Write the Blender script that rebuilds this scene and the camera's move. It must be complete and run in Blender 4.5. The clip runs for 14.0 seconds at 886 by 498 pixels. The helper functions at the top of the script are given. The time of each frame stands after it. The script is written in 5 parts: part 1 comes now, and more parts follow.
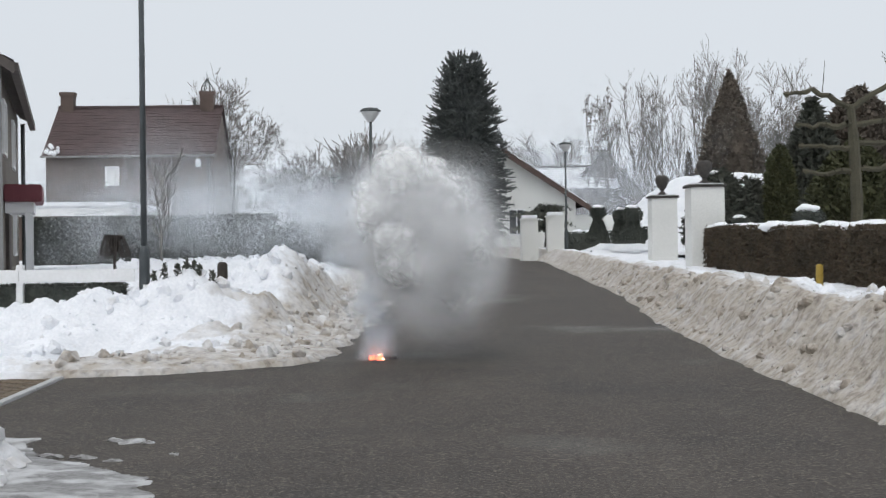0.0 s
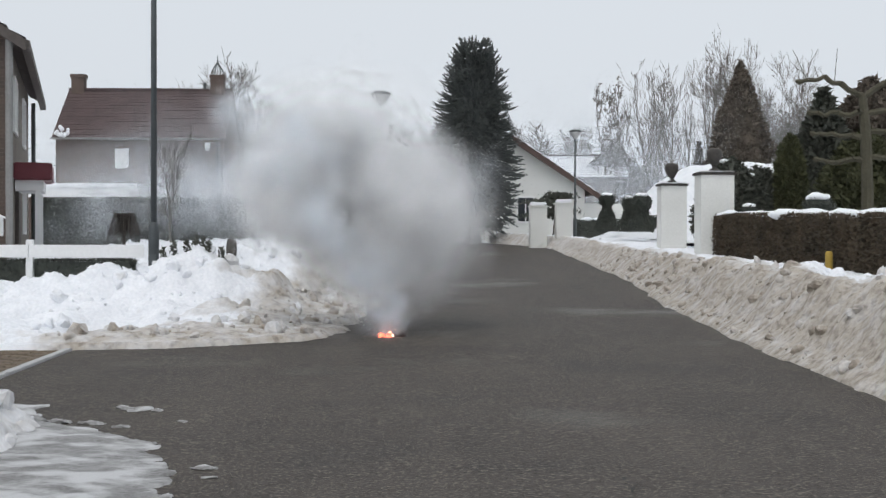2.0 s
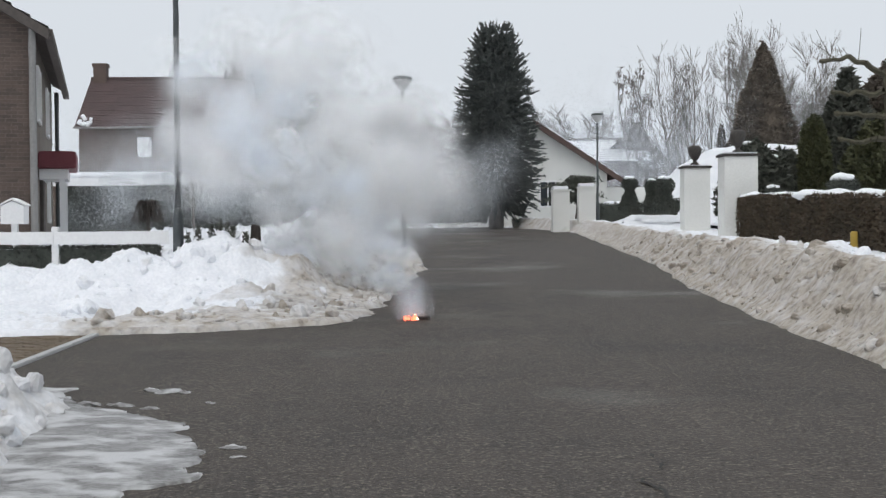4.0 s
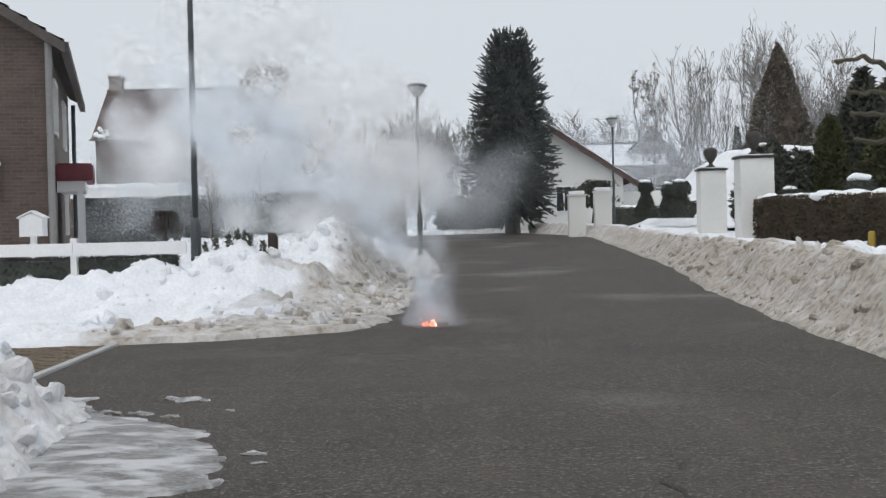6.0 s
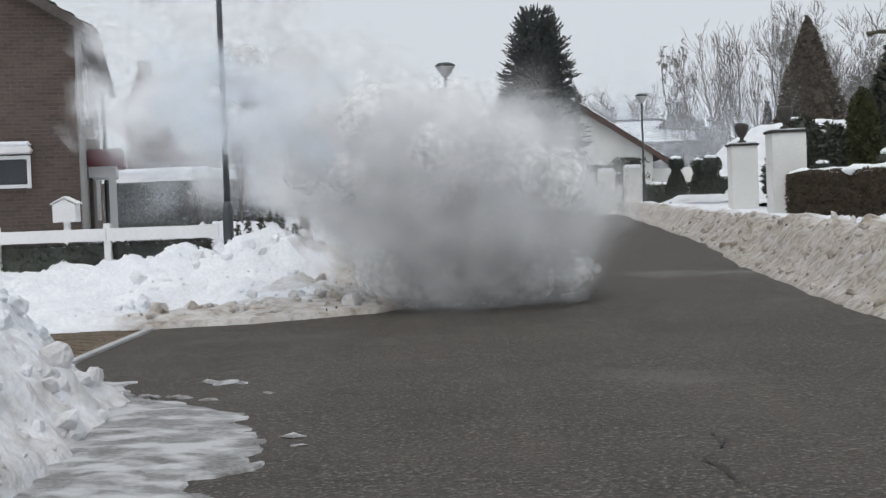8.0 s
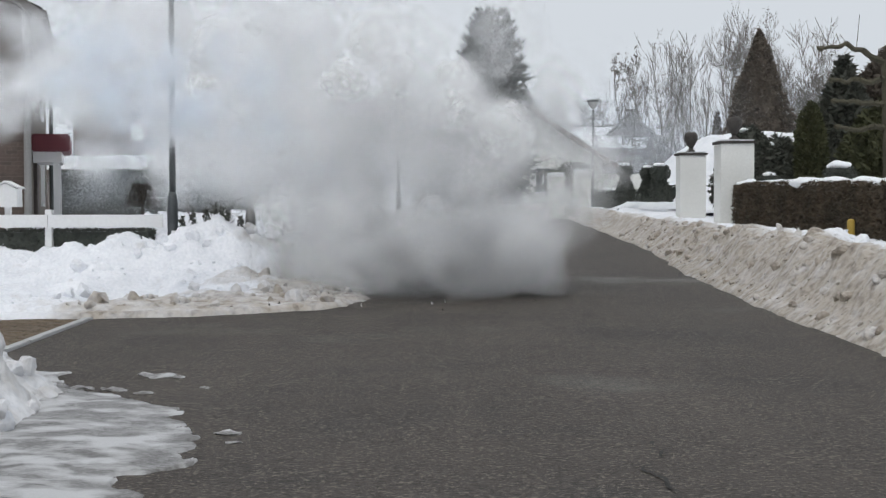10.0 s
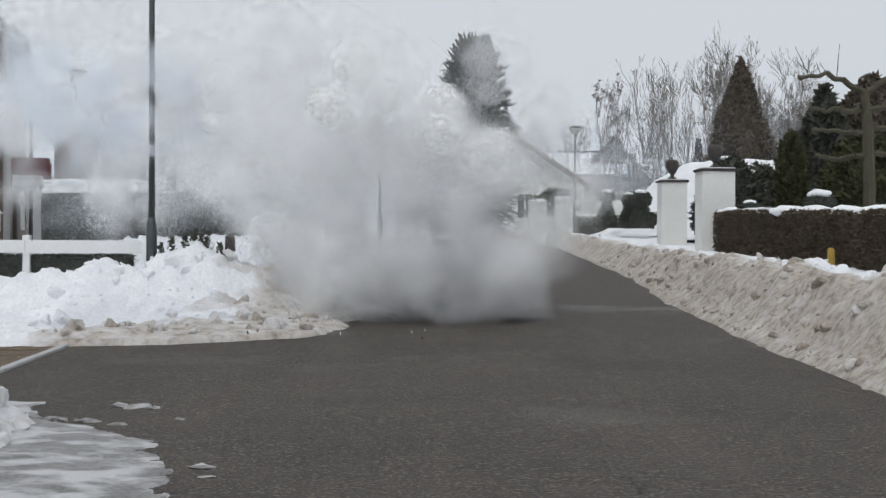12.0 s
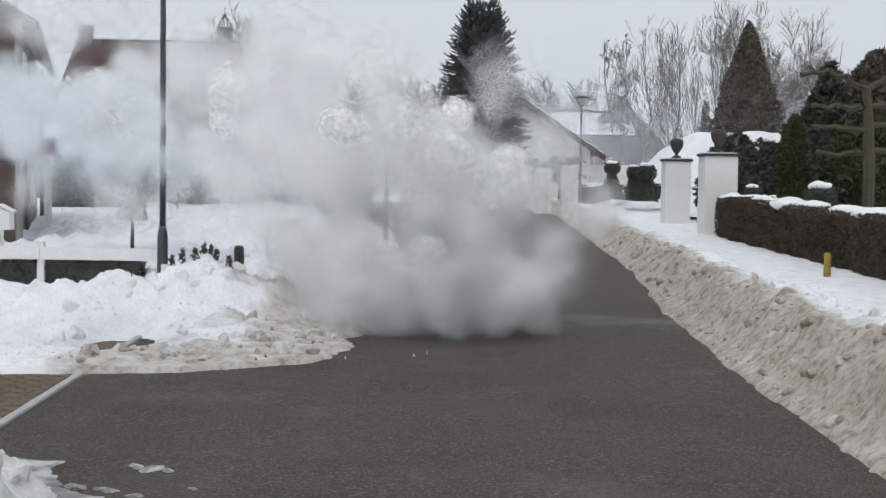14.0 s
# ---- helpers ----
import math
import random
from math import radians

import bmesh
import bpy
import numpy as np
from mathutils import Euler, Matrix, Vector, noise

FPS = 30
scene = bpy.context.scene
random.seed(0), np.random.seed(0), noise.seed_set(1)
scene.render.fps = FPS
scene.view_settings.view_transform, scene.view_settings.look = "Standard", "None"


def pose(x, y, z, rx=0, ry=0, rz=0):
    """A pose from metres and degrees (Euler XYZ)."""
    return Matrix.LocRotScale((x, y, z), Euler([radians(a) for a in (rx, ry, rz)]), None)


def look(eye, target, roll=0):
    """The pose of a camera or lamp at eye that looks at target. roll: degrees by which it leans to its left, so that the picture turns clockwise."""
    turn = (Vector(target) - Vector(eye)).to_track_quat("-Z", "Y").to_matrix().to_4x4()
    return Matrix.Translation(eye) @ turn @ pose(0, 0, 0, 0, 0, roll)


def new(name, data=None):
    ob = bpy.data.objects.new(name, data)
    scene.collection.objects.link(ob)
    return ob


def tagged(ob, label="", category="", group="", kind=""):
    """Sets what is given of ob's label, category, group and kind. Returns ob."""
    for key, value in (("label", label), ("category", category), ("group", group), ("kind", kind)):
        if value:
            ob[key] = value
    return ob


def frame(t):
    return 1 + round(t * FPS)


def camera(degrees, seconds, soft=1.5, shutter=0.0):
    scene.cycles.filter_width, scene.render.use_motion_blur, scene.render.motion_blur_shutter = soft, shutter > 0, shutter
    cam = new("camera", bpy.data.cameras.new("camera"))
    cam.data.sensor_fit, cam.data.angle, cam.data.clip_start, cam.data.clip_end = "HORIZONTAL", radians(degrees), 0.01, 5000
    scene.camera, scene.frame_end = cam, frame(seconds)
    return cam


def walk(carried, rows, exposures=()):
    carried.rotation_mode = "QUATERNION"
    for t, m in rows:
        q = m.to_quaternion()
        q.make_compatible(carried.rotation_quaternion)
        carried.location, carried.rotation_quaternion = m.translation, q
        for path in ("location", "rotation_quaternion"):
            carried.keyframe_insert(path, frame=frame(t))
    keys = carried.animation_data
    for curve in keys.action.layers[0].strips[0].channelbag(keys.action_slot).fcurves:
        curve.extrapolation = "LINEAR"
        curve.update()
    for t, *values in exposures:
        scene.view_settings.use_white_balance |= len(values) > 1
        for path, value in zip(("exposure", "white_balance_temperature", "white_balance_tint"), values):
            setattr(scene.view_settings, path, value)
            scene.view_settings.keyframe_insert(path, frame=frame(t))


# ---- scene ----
cam = camera(37.0, 14.0)
PATH = [
    (0, (0.037, 0.681, 1.193), (0.077, 2.681, 1.191), -0.7),
    (0.5, (0.074, 0.71, 1.115), (0.178, 2.708, 1.094), -0.5),
    (1, (0.038, 0.715, 1.093), (0.121, 2.713, 1.072), 0.1),
    (1.5, (0.028, 0.704, 1.096), (0.085, 2.703, 1.071), 0.3),
    (2, (0.021, 0.685, 1.089), (0.049, 2.685, 1.07), 0.1),
    (2.5, (0.004, 0.692, 1.07), (0.025, 2.692, 1.025), -0.4),
    (5, (0.005, 0.653, 1.052), (-0.016, 2.653, 1.015), -0.5),
    (5.5, (0.002, 0.643, 1.051), (-0.025, 2.643, 1.009), -0.8),
    (6, (0.006, 0.65, 1.041), (-0.025, 2.649, 1.012), -1.3),
    (6.5, (0.025, 0.638, 1.048), (-0.042, 2.636, 0.991), -2.0),
    (7, (-0.031, 0.65, 1.032), (-0.144, 2.646, 0.97), -3.7),
    (9.5, (-0.026, 0.725, 1.063), (-0.034, 2.724, 1.015), 0.7),
    (10, (-0.017, 0.756, 1.044), (-0.014, 2.755, 0.983), -0.1),
    (10.5, (0.002, 0.782, 1.059), (0.014, 2.781, 1.012), -0.4),
    (11, (0.006, 0.822, 1.068), (0.023, 2.821, 1.006), -0.8),
    (11.5, (-0.001, 0.829, 1.068), (0.03, 2.828, 1.053), -0.3),
    (12, (0.004, 0.811, 1.08), (0.034, 2.81, 1.056), 0.2),
    (12.5, (0.02, 0.762, 1.262), (0.079, 2.759, 1.183), 0.0),
    (13, (0.009, 0.643, 1.536), (0.024, 2.639, 1.402), -1.8),
    (13.5, (0.013, 0.54, 1.817), (0.003, 2.533, 1.651), -0.3),
    (14, (0.038, 0.421, 1.946), (0.058, 2.418, 1.837), 0.8),
]
walk(cam, [(t, look(eye, target, roll)) for t, eye, target, roll in PATH],
     [(0, 0.02), (2.5, 0.0), (5, -0.03), (7, -0.10), (11, -0.10), (12.5, -0.2), (14, -0.12)])

# ---- world and light: overcast winter day ----
world = bpy.data.worlds.new("overcast")
scene.world = world
world.use_nodes = True
wn, wl = world.node_tree.nodes, world.node_tree.links
sky = wn.new("ShaderNodeTexSky")
sky.sky_type, sky.sun_disc = "NISHITA", False
sky.sun_elevation, sky.sun_rotation = radians(28), radians(200)
sky.dust_density, sky.air_density = 4.0, 1.0
pale = wn.new("ShaderNodeHueSaturation")
pale.inputs["Saturation"].default_value = 0.2
pale.inputs["Value"].default_value = 0.1
cloud = wn.new("ShaderNodeMix")
cloud.data_type = "RGBA"
cloud.inputs["Factor"].default_value = 0.88
cloud.inputs["B"].default_value = (0.735, 0.785, 0.845, 1)
wl.new(sky.outputs[0], pale.inputs["Color"])
wl.new(pale.outputs[0], cloud.inputs["A"])
wl.new(cloud.outputs["Result"], wn["Background"].inputs["Color"])
wn["Background"].inputs["Strength"].default_value = 1.0

sun = new("sun", bpy.data.lights.new("sun", "SUN"))
sun.data.energy, sun.data.angle, sun.data.color = 1.0, radians(25), (1.0, 0.97, 0.93)
sun.matrix_world = look((0, 0, 30), (6, 14, 0))
scene.cycles.transparent_max_bounces = 160
scene.cycles.max_bounces, scene.cycles.diffuse_bounces = 9, 6


# ---- materials ----
def material(name, colour, second, scale=3.0, rough=0.8, bump=0.3, fine=40.0, metal=0.0, spots=None, spot_at=0.62,
             spot_scale=1.5, bump_size=0.02, vary=0.0, stretch=(1, 1, 1)):
    """Two colours mixed by coarse and fine noise, with relief; spots: a third colour where a broad noise is high."""
    m = bpy.data.materials.new(name)
    m.use_nodes = True
    n, l = m.node_tree.nodes, m.node_tree.links
    b = n["Principled BSDF"]
    tc = n.new("ShaderNodeTexCoord")
    mp = n.new("ShaderNodeMapping")
    mp.inputs["Scale"].default_value = stretch
    l.new(tc.outputs["Object"], mp.inputs["Vector"])

    def noise_node(s, detail=6.0):
        k = n.new("ShaderNodeTexNoise")
        k.inputs["Scale"].default_value, k.inputs["Detail"].default_value = s, detail
        l.new(mp.outputs[0], k.inputs["Vector"])
        return k

    coarse, small = noise_node(scale), noise_node(fine, 3.0)
    add = n.new("ShaderNodeMath")
    add.operation = "MULTIPLY_ADD"
    add.inputs[1].default_value = 0.5
    half = n.new("ShaderNodeMath")
    half.operation = "MULTIPLY"
    half.inputs[1].default_value = 0.5
    l.new(coarse.outputs["Fac"], add.inputs[0])
    l.new(small.outputs["Fac"], half.inputs[0])
    l.new(half.outputs[0], add.inputs[2])
    ramp = n.new("ShaderNodeValToRGB")
    ramp.color_ramp.elements[0].position, ramp.color_ramp.elements[1].position = 0.36, 0.64
    ramp.color_ramp.elements[0].color, ramp.color_ramp.elements[1].color = (*colour, 1), (*second, 1)
    l.new(add.outputs[0], ramp.inputs[0])
    out = ramp.outputs[0]
    if spots:
        broad = noise_node(spot_scale, 5.0)
        edge = n.new("ShaderNodeValToRGB")
        edge.color_ramp.elements[0].position, edge.color_ramp.elements[1].position = spot_at - 0.05, spot_at + 0.08
        l.new(broad.outputs["Fac"], edge.inputs[0])
        mix = n.new("ShaderNodeMix")
        mix.data_type = "RGBA"
        mix.inputs["B"].default_value = (*spots, 1)
        l.new(edge.outputs[0], mix.inputs["Factor"])
        l.new(out, mix.inputs["A"])
        out = mix.outputs["Result"]
    if vary:
        info = n.new("ShaderNodeObjectInfo")
        geo = n.new("ShaderNodeNewGeometry")
        both = n.new("ShaderNodeMath")
        both.operation = "ADD"
        l.new(info.outputs["Random"], both.inputs[0])
        l.new(geo.outputs["Random Per Island"], both.inputs[1])
        span = n.new("ShaderNodeMapRange")
        span.inputs["From Max"].default_value = 2.0
        span.inputs["To Min"].default_value, span.inputs["To Max"].default_value = 1 - vary, 1 + vary
        l.new(both.outputs[0], span.inputs["Value"])
        hsv = n.new("ShaderNodeHueSaturation")
        l.new(span.outputs[0], hsv.inputs["Value"])
        l.new(out, hsv.inputs["Color"])
        out = hsv.outputs[0]
    l.new(out, b.inputs["Base Color"])
    b.inputs["Roughness"].default_value, b.inputs["Metallic"].default_value = rough, metal
    if bump:
        bp = n.new("ShaderNodeBump")
        bp.inputs["Strength"].default_value, bp.inputs["Distance"].default_value = bump, bump_size
        l.new(add.outputs[0], bp.inputs["Height"])
        l.new(bp.outputs[0], b.inputs["Normal"])
    return m


SNOW = material("snow", (0.74, 0.76, 0.80), (0.88, 0.89, 0.91), 4, 0.75, 0.6, 22, bump_size=0.05)
SNOW_CAP = material("snow_cap", (0.80, 0.82, 0.85), (0.90, 0.91, 0.93), 6, 0.7, 0.5, 30, bump_size=0.03)
def asphalt():
    """Worn asphalt: pale and dark stones in a brown binder, streaks along the road, dark stains and damp patches."""
    m = material("asphalt", (0.033, 0.0265, 0.0215), (0.058, 0.0475, 0.0385), 0.7, 0.7, 0.0, 6.0, spots=(0.026, 0.022, 0.019), spot_scale=0.5, spot_at=0.58)
    n, l = m.node_tree.nodes, m.node_tree.links
    b = n["Principled BSDF"]
    out = b.inputs["Base Color"].links[0].from_socket
    tc = n.new("ShaderNodeTexCoord")

    def grain(scale, detail, stretch=(1, 1, 1)):
        mp, k = n.new("ShaderNodeMapping"), n.new("ShaderNodeTexNoise")
        mp.inputs["Scale"].default_value = stretch
        k.inputs["Scale"].default_value, k.inputs["Detail"].default_value = scale, detail
        l.new(tc.outputs["Object"], mp.inputs["Vector"])
        l.new(mp.outputs[0], k.inputs["Vector"])
        return k.outputs["Fac"]

    def cut(fac, low, high):
        k = n.new("ShaderNodeMapRange")
        k.inputs["From Min"].default_value, k.inputs["From Max"].default_value = low, high
        l.new(fac, k.inputs["Value"])
        return k.outputs[0]

    stones, chips = grain(46.0, 4.0), grain(120.0, 2.0)
    streak, stain, damp = grain(1.6, 4.0, (1.0, 0.12, 1.0)), grain(1.1, 6.0, (0.6, 1.0, 1.0)), grain(0.33, 4.0)
    for fac, strength, colour in ((cut(streak, 0.48, 0.72), 0.45, (0.075, 0.062, 0.051, 1)), (cut(stain, 0.60, 0.70), 0.6, (0.020, 0.017, 0.015, 1)),
                                  (cut(stones, 0.55, 0.69), 1.0, (0.175, 0.148, 0.122, 1)), (cut(chips, 0.60, 0.72), 0.9, (0.21, 0.18, 0.15, 1)),
                                  (cut(stones, 0.45, 0.31), 1.0, (0.017, 0.014, 0.012, 1))):
        mix, some = n.new("ShaderNodeMix"), n.new("ShaderNodeMath")
        some.operation = "MULTIPLY"
        some.inputs[1].default_value = strength
        l.new(fac, some.inputs[0])
        mix.data_type = "RGBA"
        mix.inputs["B"].default_value = colour
        l.new(some.outputs[0], mix.inputs["Factor"])
        l.new(out, mix.inputs["A"])
        out = mix.outputs["Result"]
    l.new(out, b.inputs["Base Color"])
    wet = n.new("ShaderNodeMapRange")
    wet.inputs["From Min"].default_value, wet.inputs["From Max"].default_value = 0.56, 0.68
    wet.inputs["To Min"].default_value, wet.inputs["To Max"].default_value = 0.78, 0.5
    l.new(damp, wet.inputs["Value"])
    l.new(wet.outputs[0], b.inputs["Roughness"])
    bump = n.new("ShaderNodeBump")
    bump.inputs["Strength"].default_value, bump.inputs["Distance"].default_value = 0.8, 0.014
    l.new(stones, bump.inputs["Height"])
    l.new(bump.outputs[0], b.inputs["Normal"])
    return m


ASPHALT = asphalt()
BRICK_DARK = material("dark_brick", (0.085, 0.062, 0.052), (0.13, 0.095, 0.08), 1.5, 0.9, 0.4, 30)
ROOF_RED = material("red_roof_tile", (0.062, 0.042, 0.041), (0.088, 0.060, 0.058), 1.2, 0.85, 0.4, 14, vary=0.1)
PLASTER = material("white_plaster", (0.64, 0.64, 0.61), (0.74, 0.74, 0.71), 1.0, 0.9, 0.3, 30, spots=(0.54, 0.54, 0.50), spot_at=0.64)
WHITE_PAINT = material("white_paint", (0.72, 0.72, 0.72), (0.80, 0.80, 0.80), 2.0, 0.6, 0.2, 30)
STEEL = material("painted_steel", (0.05, 0.06, 0.06), (0.08, 0.09, 0.09), 3.0, 0.55, 0.15, 40, metal=0.3)
GLASS_DARK = material("window_glass", (0.03, 0.035, 0.04), (0.05, 0.055, 0.06), 1, 0.12, 0.0)
BARK = material("bark", (0.15, 0.14, 0.13), (0.23, 0.215, 0.20), 5, 0.95, 0.5, 40)
ARAU = material("grey_green_scales", (0.060, 0.068, 0.066), (0.105, 0.114, 0.108), 2, 0.85, 0, 20, vary=0.3)
NEEDLES = material("dark_needles", (0.045, 0.050, 0.040), (0.090, 0.094, 0.074), 3, 0.8, 0, 25, vary=0.35)
HEDGE_BROWN = material("winter_hedge", (0.050, 0.041, 0.028), (0.115, 0.085, 0.056), 1.6, 0.9, 0, 25, vary=0.45)
HEDGE_GREEN = material("green_hedge", (0.050, 0.057, 0.050), (0.095, 0.102, 0.085), 1.2, 0.9, 0, 25, vary=0.35)
BROWN_CONE = material("brown_conifer", (0.080, 0.068, 0.055), (0.13, 0.105, 0.082), 1.6, 0.9, 0, 25, vary=0.35)
MAROON = material("maroon_paint", (0.12, 0.02, 0.03), (0.17, 0.035, 0.045), 2, 0.5, 0.1, 30)
YELLOW = material("yellow_paint", (0.26, 0.17, 0.02), (0.36, 0.24, 0.04), 6, 0.6, 0.2, 50)
GREY_TILE = material("dark_roof", (0.07, 0.06, 0.055), (0.11, 0.095, 0.085), 1.5, 0.9, 0.3, 12, vary=0.1)
TERRA = material("dark_stone", (0.03, 0.027, 0.025), (0.07, 0.062, 0.055), 6, 0.8, 0.4, 40)


# ---- building helpers ----
def ground_z(x, y):
    y = min(y, 75.0)
    return -0.155 + 0.008 * max(-25, min(25, x)) + 0.017 * y


def empty(name, x, y, z, rz=0.0):
    ob = new(name)
    ob.matrix_world = pose(x, y, z, 0, 0, rz)
    return ob


def part(name, bm, mat, parent=None, label=""):
    me = bpy.data.meshes.new(name)
    if isinstance(bm, bmesh.types.BMesh):
        bm.normal_update()
        bm.to_mesh(me)
        bm.free()
    else:
        me = bm
    me.materials.append(mat)
    ob = new(name, me)
    ob.parent = parent
    return tagged(ob, label=label)


def tri_mesh(name, tris):
    """A mesh of loose triangles from an (n, 3, 3) array."""
    tris = np.asarray(tris, dtype=np.float32).reshape(-1, 3, 3)
    me = bpy.data.meshes.new(name)
    k = len(tris)
    me.vertices.add(3 * k)
    me.vertices.foreach_set("co", tris.ravel())
    me.loops.add(3 * k)
    me.loops.foreach_set("vertex_index", np.arange(3 * k, dtype=np.int32))
    me.polygons.add(k)
    me.polygons.foreach_set("loop_start", np.arange(0, 3 * k, 3, dtype=np.int32))
    me.polygons.foreach_set("loop_total", np.full(k, 3, dtype=np.int32))
    me.update()
    return me


def grid_mesh(name, points, smooth=True):
    """A quad mesh from an (a, b, 3) array of points."""
    a, b, _ = points.shape
    me = bpy.data.meshes.new(name)
    idx = np.arange(a * b).reshape(a, b)
    quads = np.stack([idx[:-1, :-1], idx[:-1, 1:], idx[1:, 1:], idx[1:, :-1]], -1).reshape(-1, 4)
    me.vertices.add(a * b)
    me.vertices.foreach_set("co", points.astype(np.float32).ravel())
    me.loops.add(4 * len(quads))
    me.loops.foreach_set("vertex_index", quads.astype(np.int32).ravel())
    me.polygons.add(len(quads))
    me.polygons.foreach_set("loop_start", np.arange(0, 4 * len(quads), 4, dtype=np.int32))
    me.polygons.foreach_set("loop_total", np.full(len(quads), 4, dtype=np.int32))
    me.update()
    if smooth:
        me.polygons.foreach_set("use_smooth", np.ones(len(quads), dtype=bool))
    return me


def box(bm, x0, y0, z0, x1, y1, z1, bevel=0.0):
    made = bmesh.ops.create_cube(bm, size=1.0, matrix=Matrix.LocRotScale(
        ((x0 + x1) / 2, (y0 + y1) / 2, (z0 + z1) / 2), None, (abs(x1 - x0), abs(y1 - y0), abs(z1 - z0))))
    if bevel:
        edges = list({e for v in made["verts"] for e in v.link_edges})
        bmesh.ops.bevel(bm, geom=edges, offset=bevel, segments=2, affect="EDGES")
    return bm


def one_box(*a, bevel=0.0):
    return box(bmesh.new(), *a, bevel=bevel)


def cylinder(bm, x, y, z0, z1, r0, r1, sides=16):
    bmesh.ops.create_cone(bm, cap_ends=True, segments=sides, radius1=r0, radius2=r1, depth=z1 - z0,
                          matrix=Matrix.Translation((x, y, (z0 + z1) / 2)))
    return bm


def lathe(bm, profile, sides=24):
    """A turned shape from (radius, height) pairs."""
    rings = [[bm.verts.new((r * math.cos(2 * math.pi * k / sides), r * math.sin(2 * math.pi * k / sides), z))
              for k in range(sides)] for r, z in profile]
    for lo, hi in zip(rings, rings[1:]):
        for k in range(sides):
            f = bm.faces.new((lo[k], lo[(k + 1) % sides], hi[(k + 1) % sides], hi[k]))
            f.smooth = True
    bm.faces.new(rings[-1])
    bm.faces.new(list(reversed(rings[0])))
    return bm


def prism(bm, outline, y0, y1):
    """An outline in x and z, drawn out from y0 to y1."""
    a = [bm.verts.new((x, y0, z)) for x, z in outline]
    b = [bm.verts.new((x, y1, z)) for x, z in outline]
    bm.faces.new(a)
    bm.faces.new(list(reversed(b)))
    k = len(a)
    for i in range(k):
        bm.faces.new((a[i], b[i], b[(i + 1) % k], a[(i + 1) % k]))
    bmesh.ops.recalc_face_normals(bm, faces=bm.faces)
    return bm


def leaves(rng, at, normals, size, spread=0.7):
    """Small pointed leaves scattered at points, standing out along the normals."""
    k = len(at)
    d = normals + rng.normal(0, spread, (k, 3))
    d /= np.linalg.norm(d, axis=1, keepdims=True)
    side = np.cross(d, rng.normal(0, 1, (k, 3)))
    side /= np.linalg.norm(side, axis=1, keepdims=True) + 1e-9
    s = size * rng.uniform(0.5, 1.4, (k, 1))
    return np.stack([at - side * s * 0.35, at + side * s * 0.35, at + d * s], 1)


def fbm(x, y, seed=0.0, octaves=4, scale=1.0):
    v, a = 0.0, 1.0
    for _ in range(octaves):
        v += a * noise.noise((x * scale + seed, y * scale - seed, seed * 0.7))
        a, scale = a * 0.5, scale * 2.1
    return v


def smooth(a, b, v):
    u = max(0.0, min(1.0, (v - a) / (b - a)))
    return u * u * (3 - 2 * u)


def interp(v, pairs):
    return float(np.interp(v, [p[0] for p in pairs], [p[1] for p in pairs]))


# ---- ground, road, snow ----
RIGHT_EDGE = [(0, 2.9), (9, 3.0), (13, 3.0), (18, 3.15), (24, 3.65), (28, 3.8), (36, 4.05), (46, 4.4), (52, 3.6), (58, 1.5), (66, -6)]
LEFT_EDGE = [(12.3, -3.1), (13.05, -2.2), (13.7, -1.05), (15.8, -0.75), (19, -0.5), (23.6, -0.15), (30, -0.3), (36, -0.8), (43, -2.2), (50, -5), (56, -12)]


def ground_sheet():
    xs = np.concatenate([np.linspace(-1500, -60, 12), np.linspace(-50, 50, 41), np.linspace(60, 1500, 12)])
    ys = np.concatenate([np.linspace(-1500, -40, 10), np.linspace(-30, 90, 49), np.linspace(100, 2500, 14)])
    p = np.array([[(x, y, ground_z(x, max(y, -30)) - 0.05) for y in ys] for x in xs])
    tagged(part("ground", grid_mesh("ground", p), SNOW), "snow-covered open ground round the street", "ground", kind="structure")


def road():
    rows = []
    for y in np.concatenate([np.linspace(-8, 12, 41), np.linspace(12.3, 58, 120)]):
        left = -3.19 if y < 40 else interp(y, LEFT_EDGE) - 0.5 if y > 13.7 else -3.19
        right = interp(y, RIGHT_EDGE) + 0.5
        rows.append([(x, y, ground_z(x, y) + 0.004 * fbm(x, y, 3, 2, 0.8)) for x in np.linspace(left, max(right, left + 0.5), 40)])
    tagged(part("road", grid_mesh("road", np.array(rows)), ASPHALT), "worn dark grey asphalt street, damp in places", "road", kind="structure")


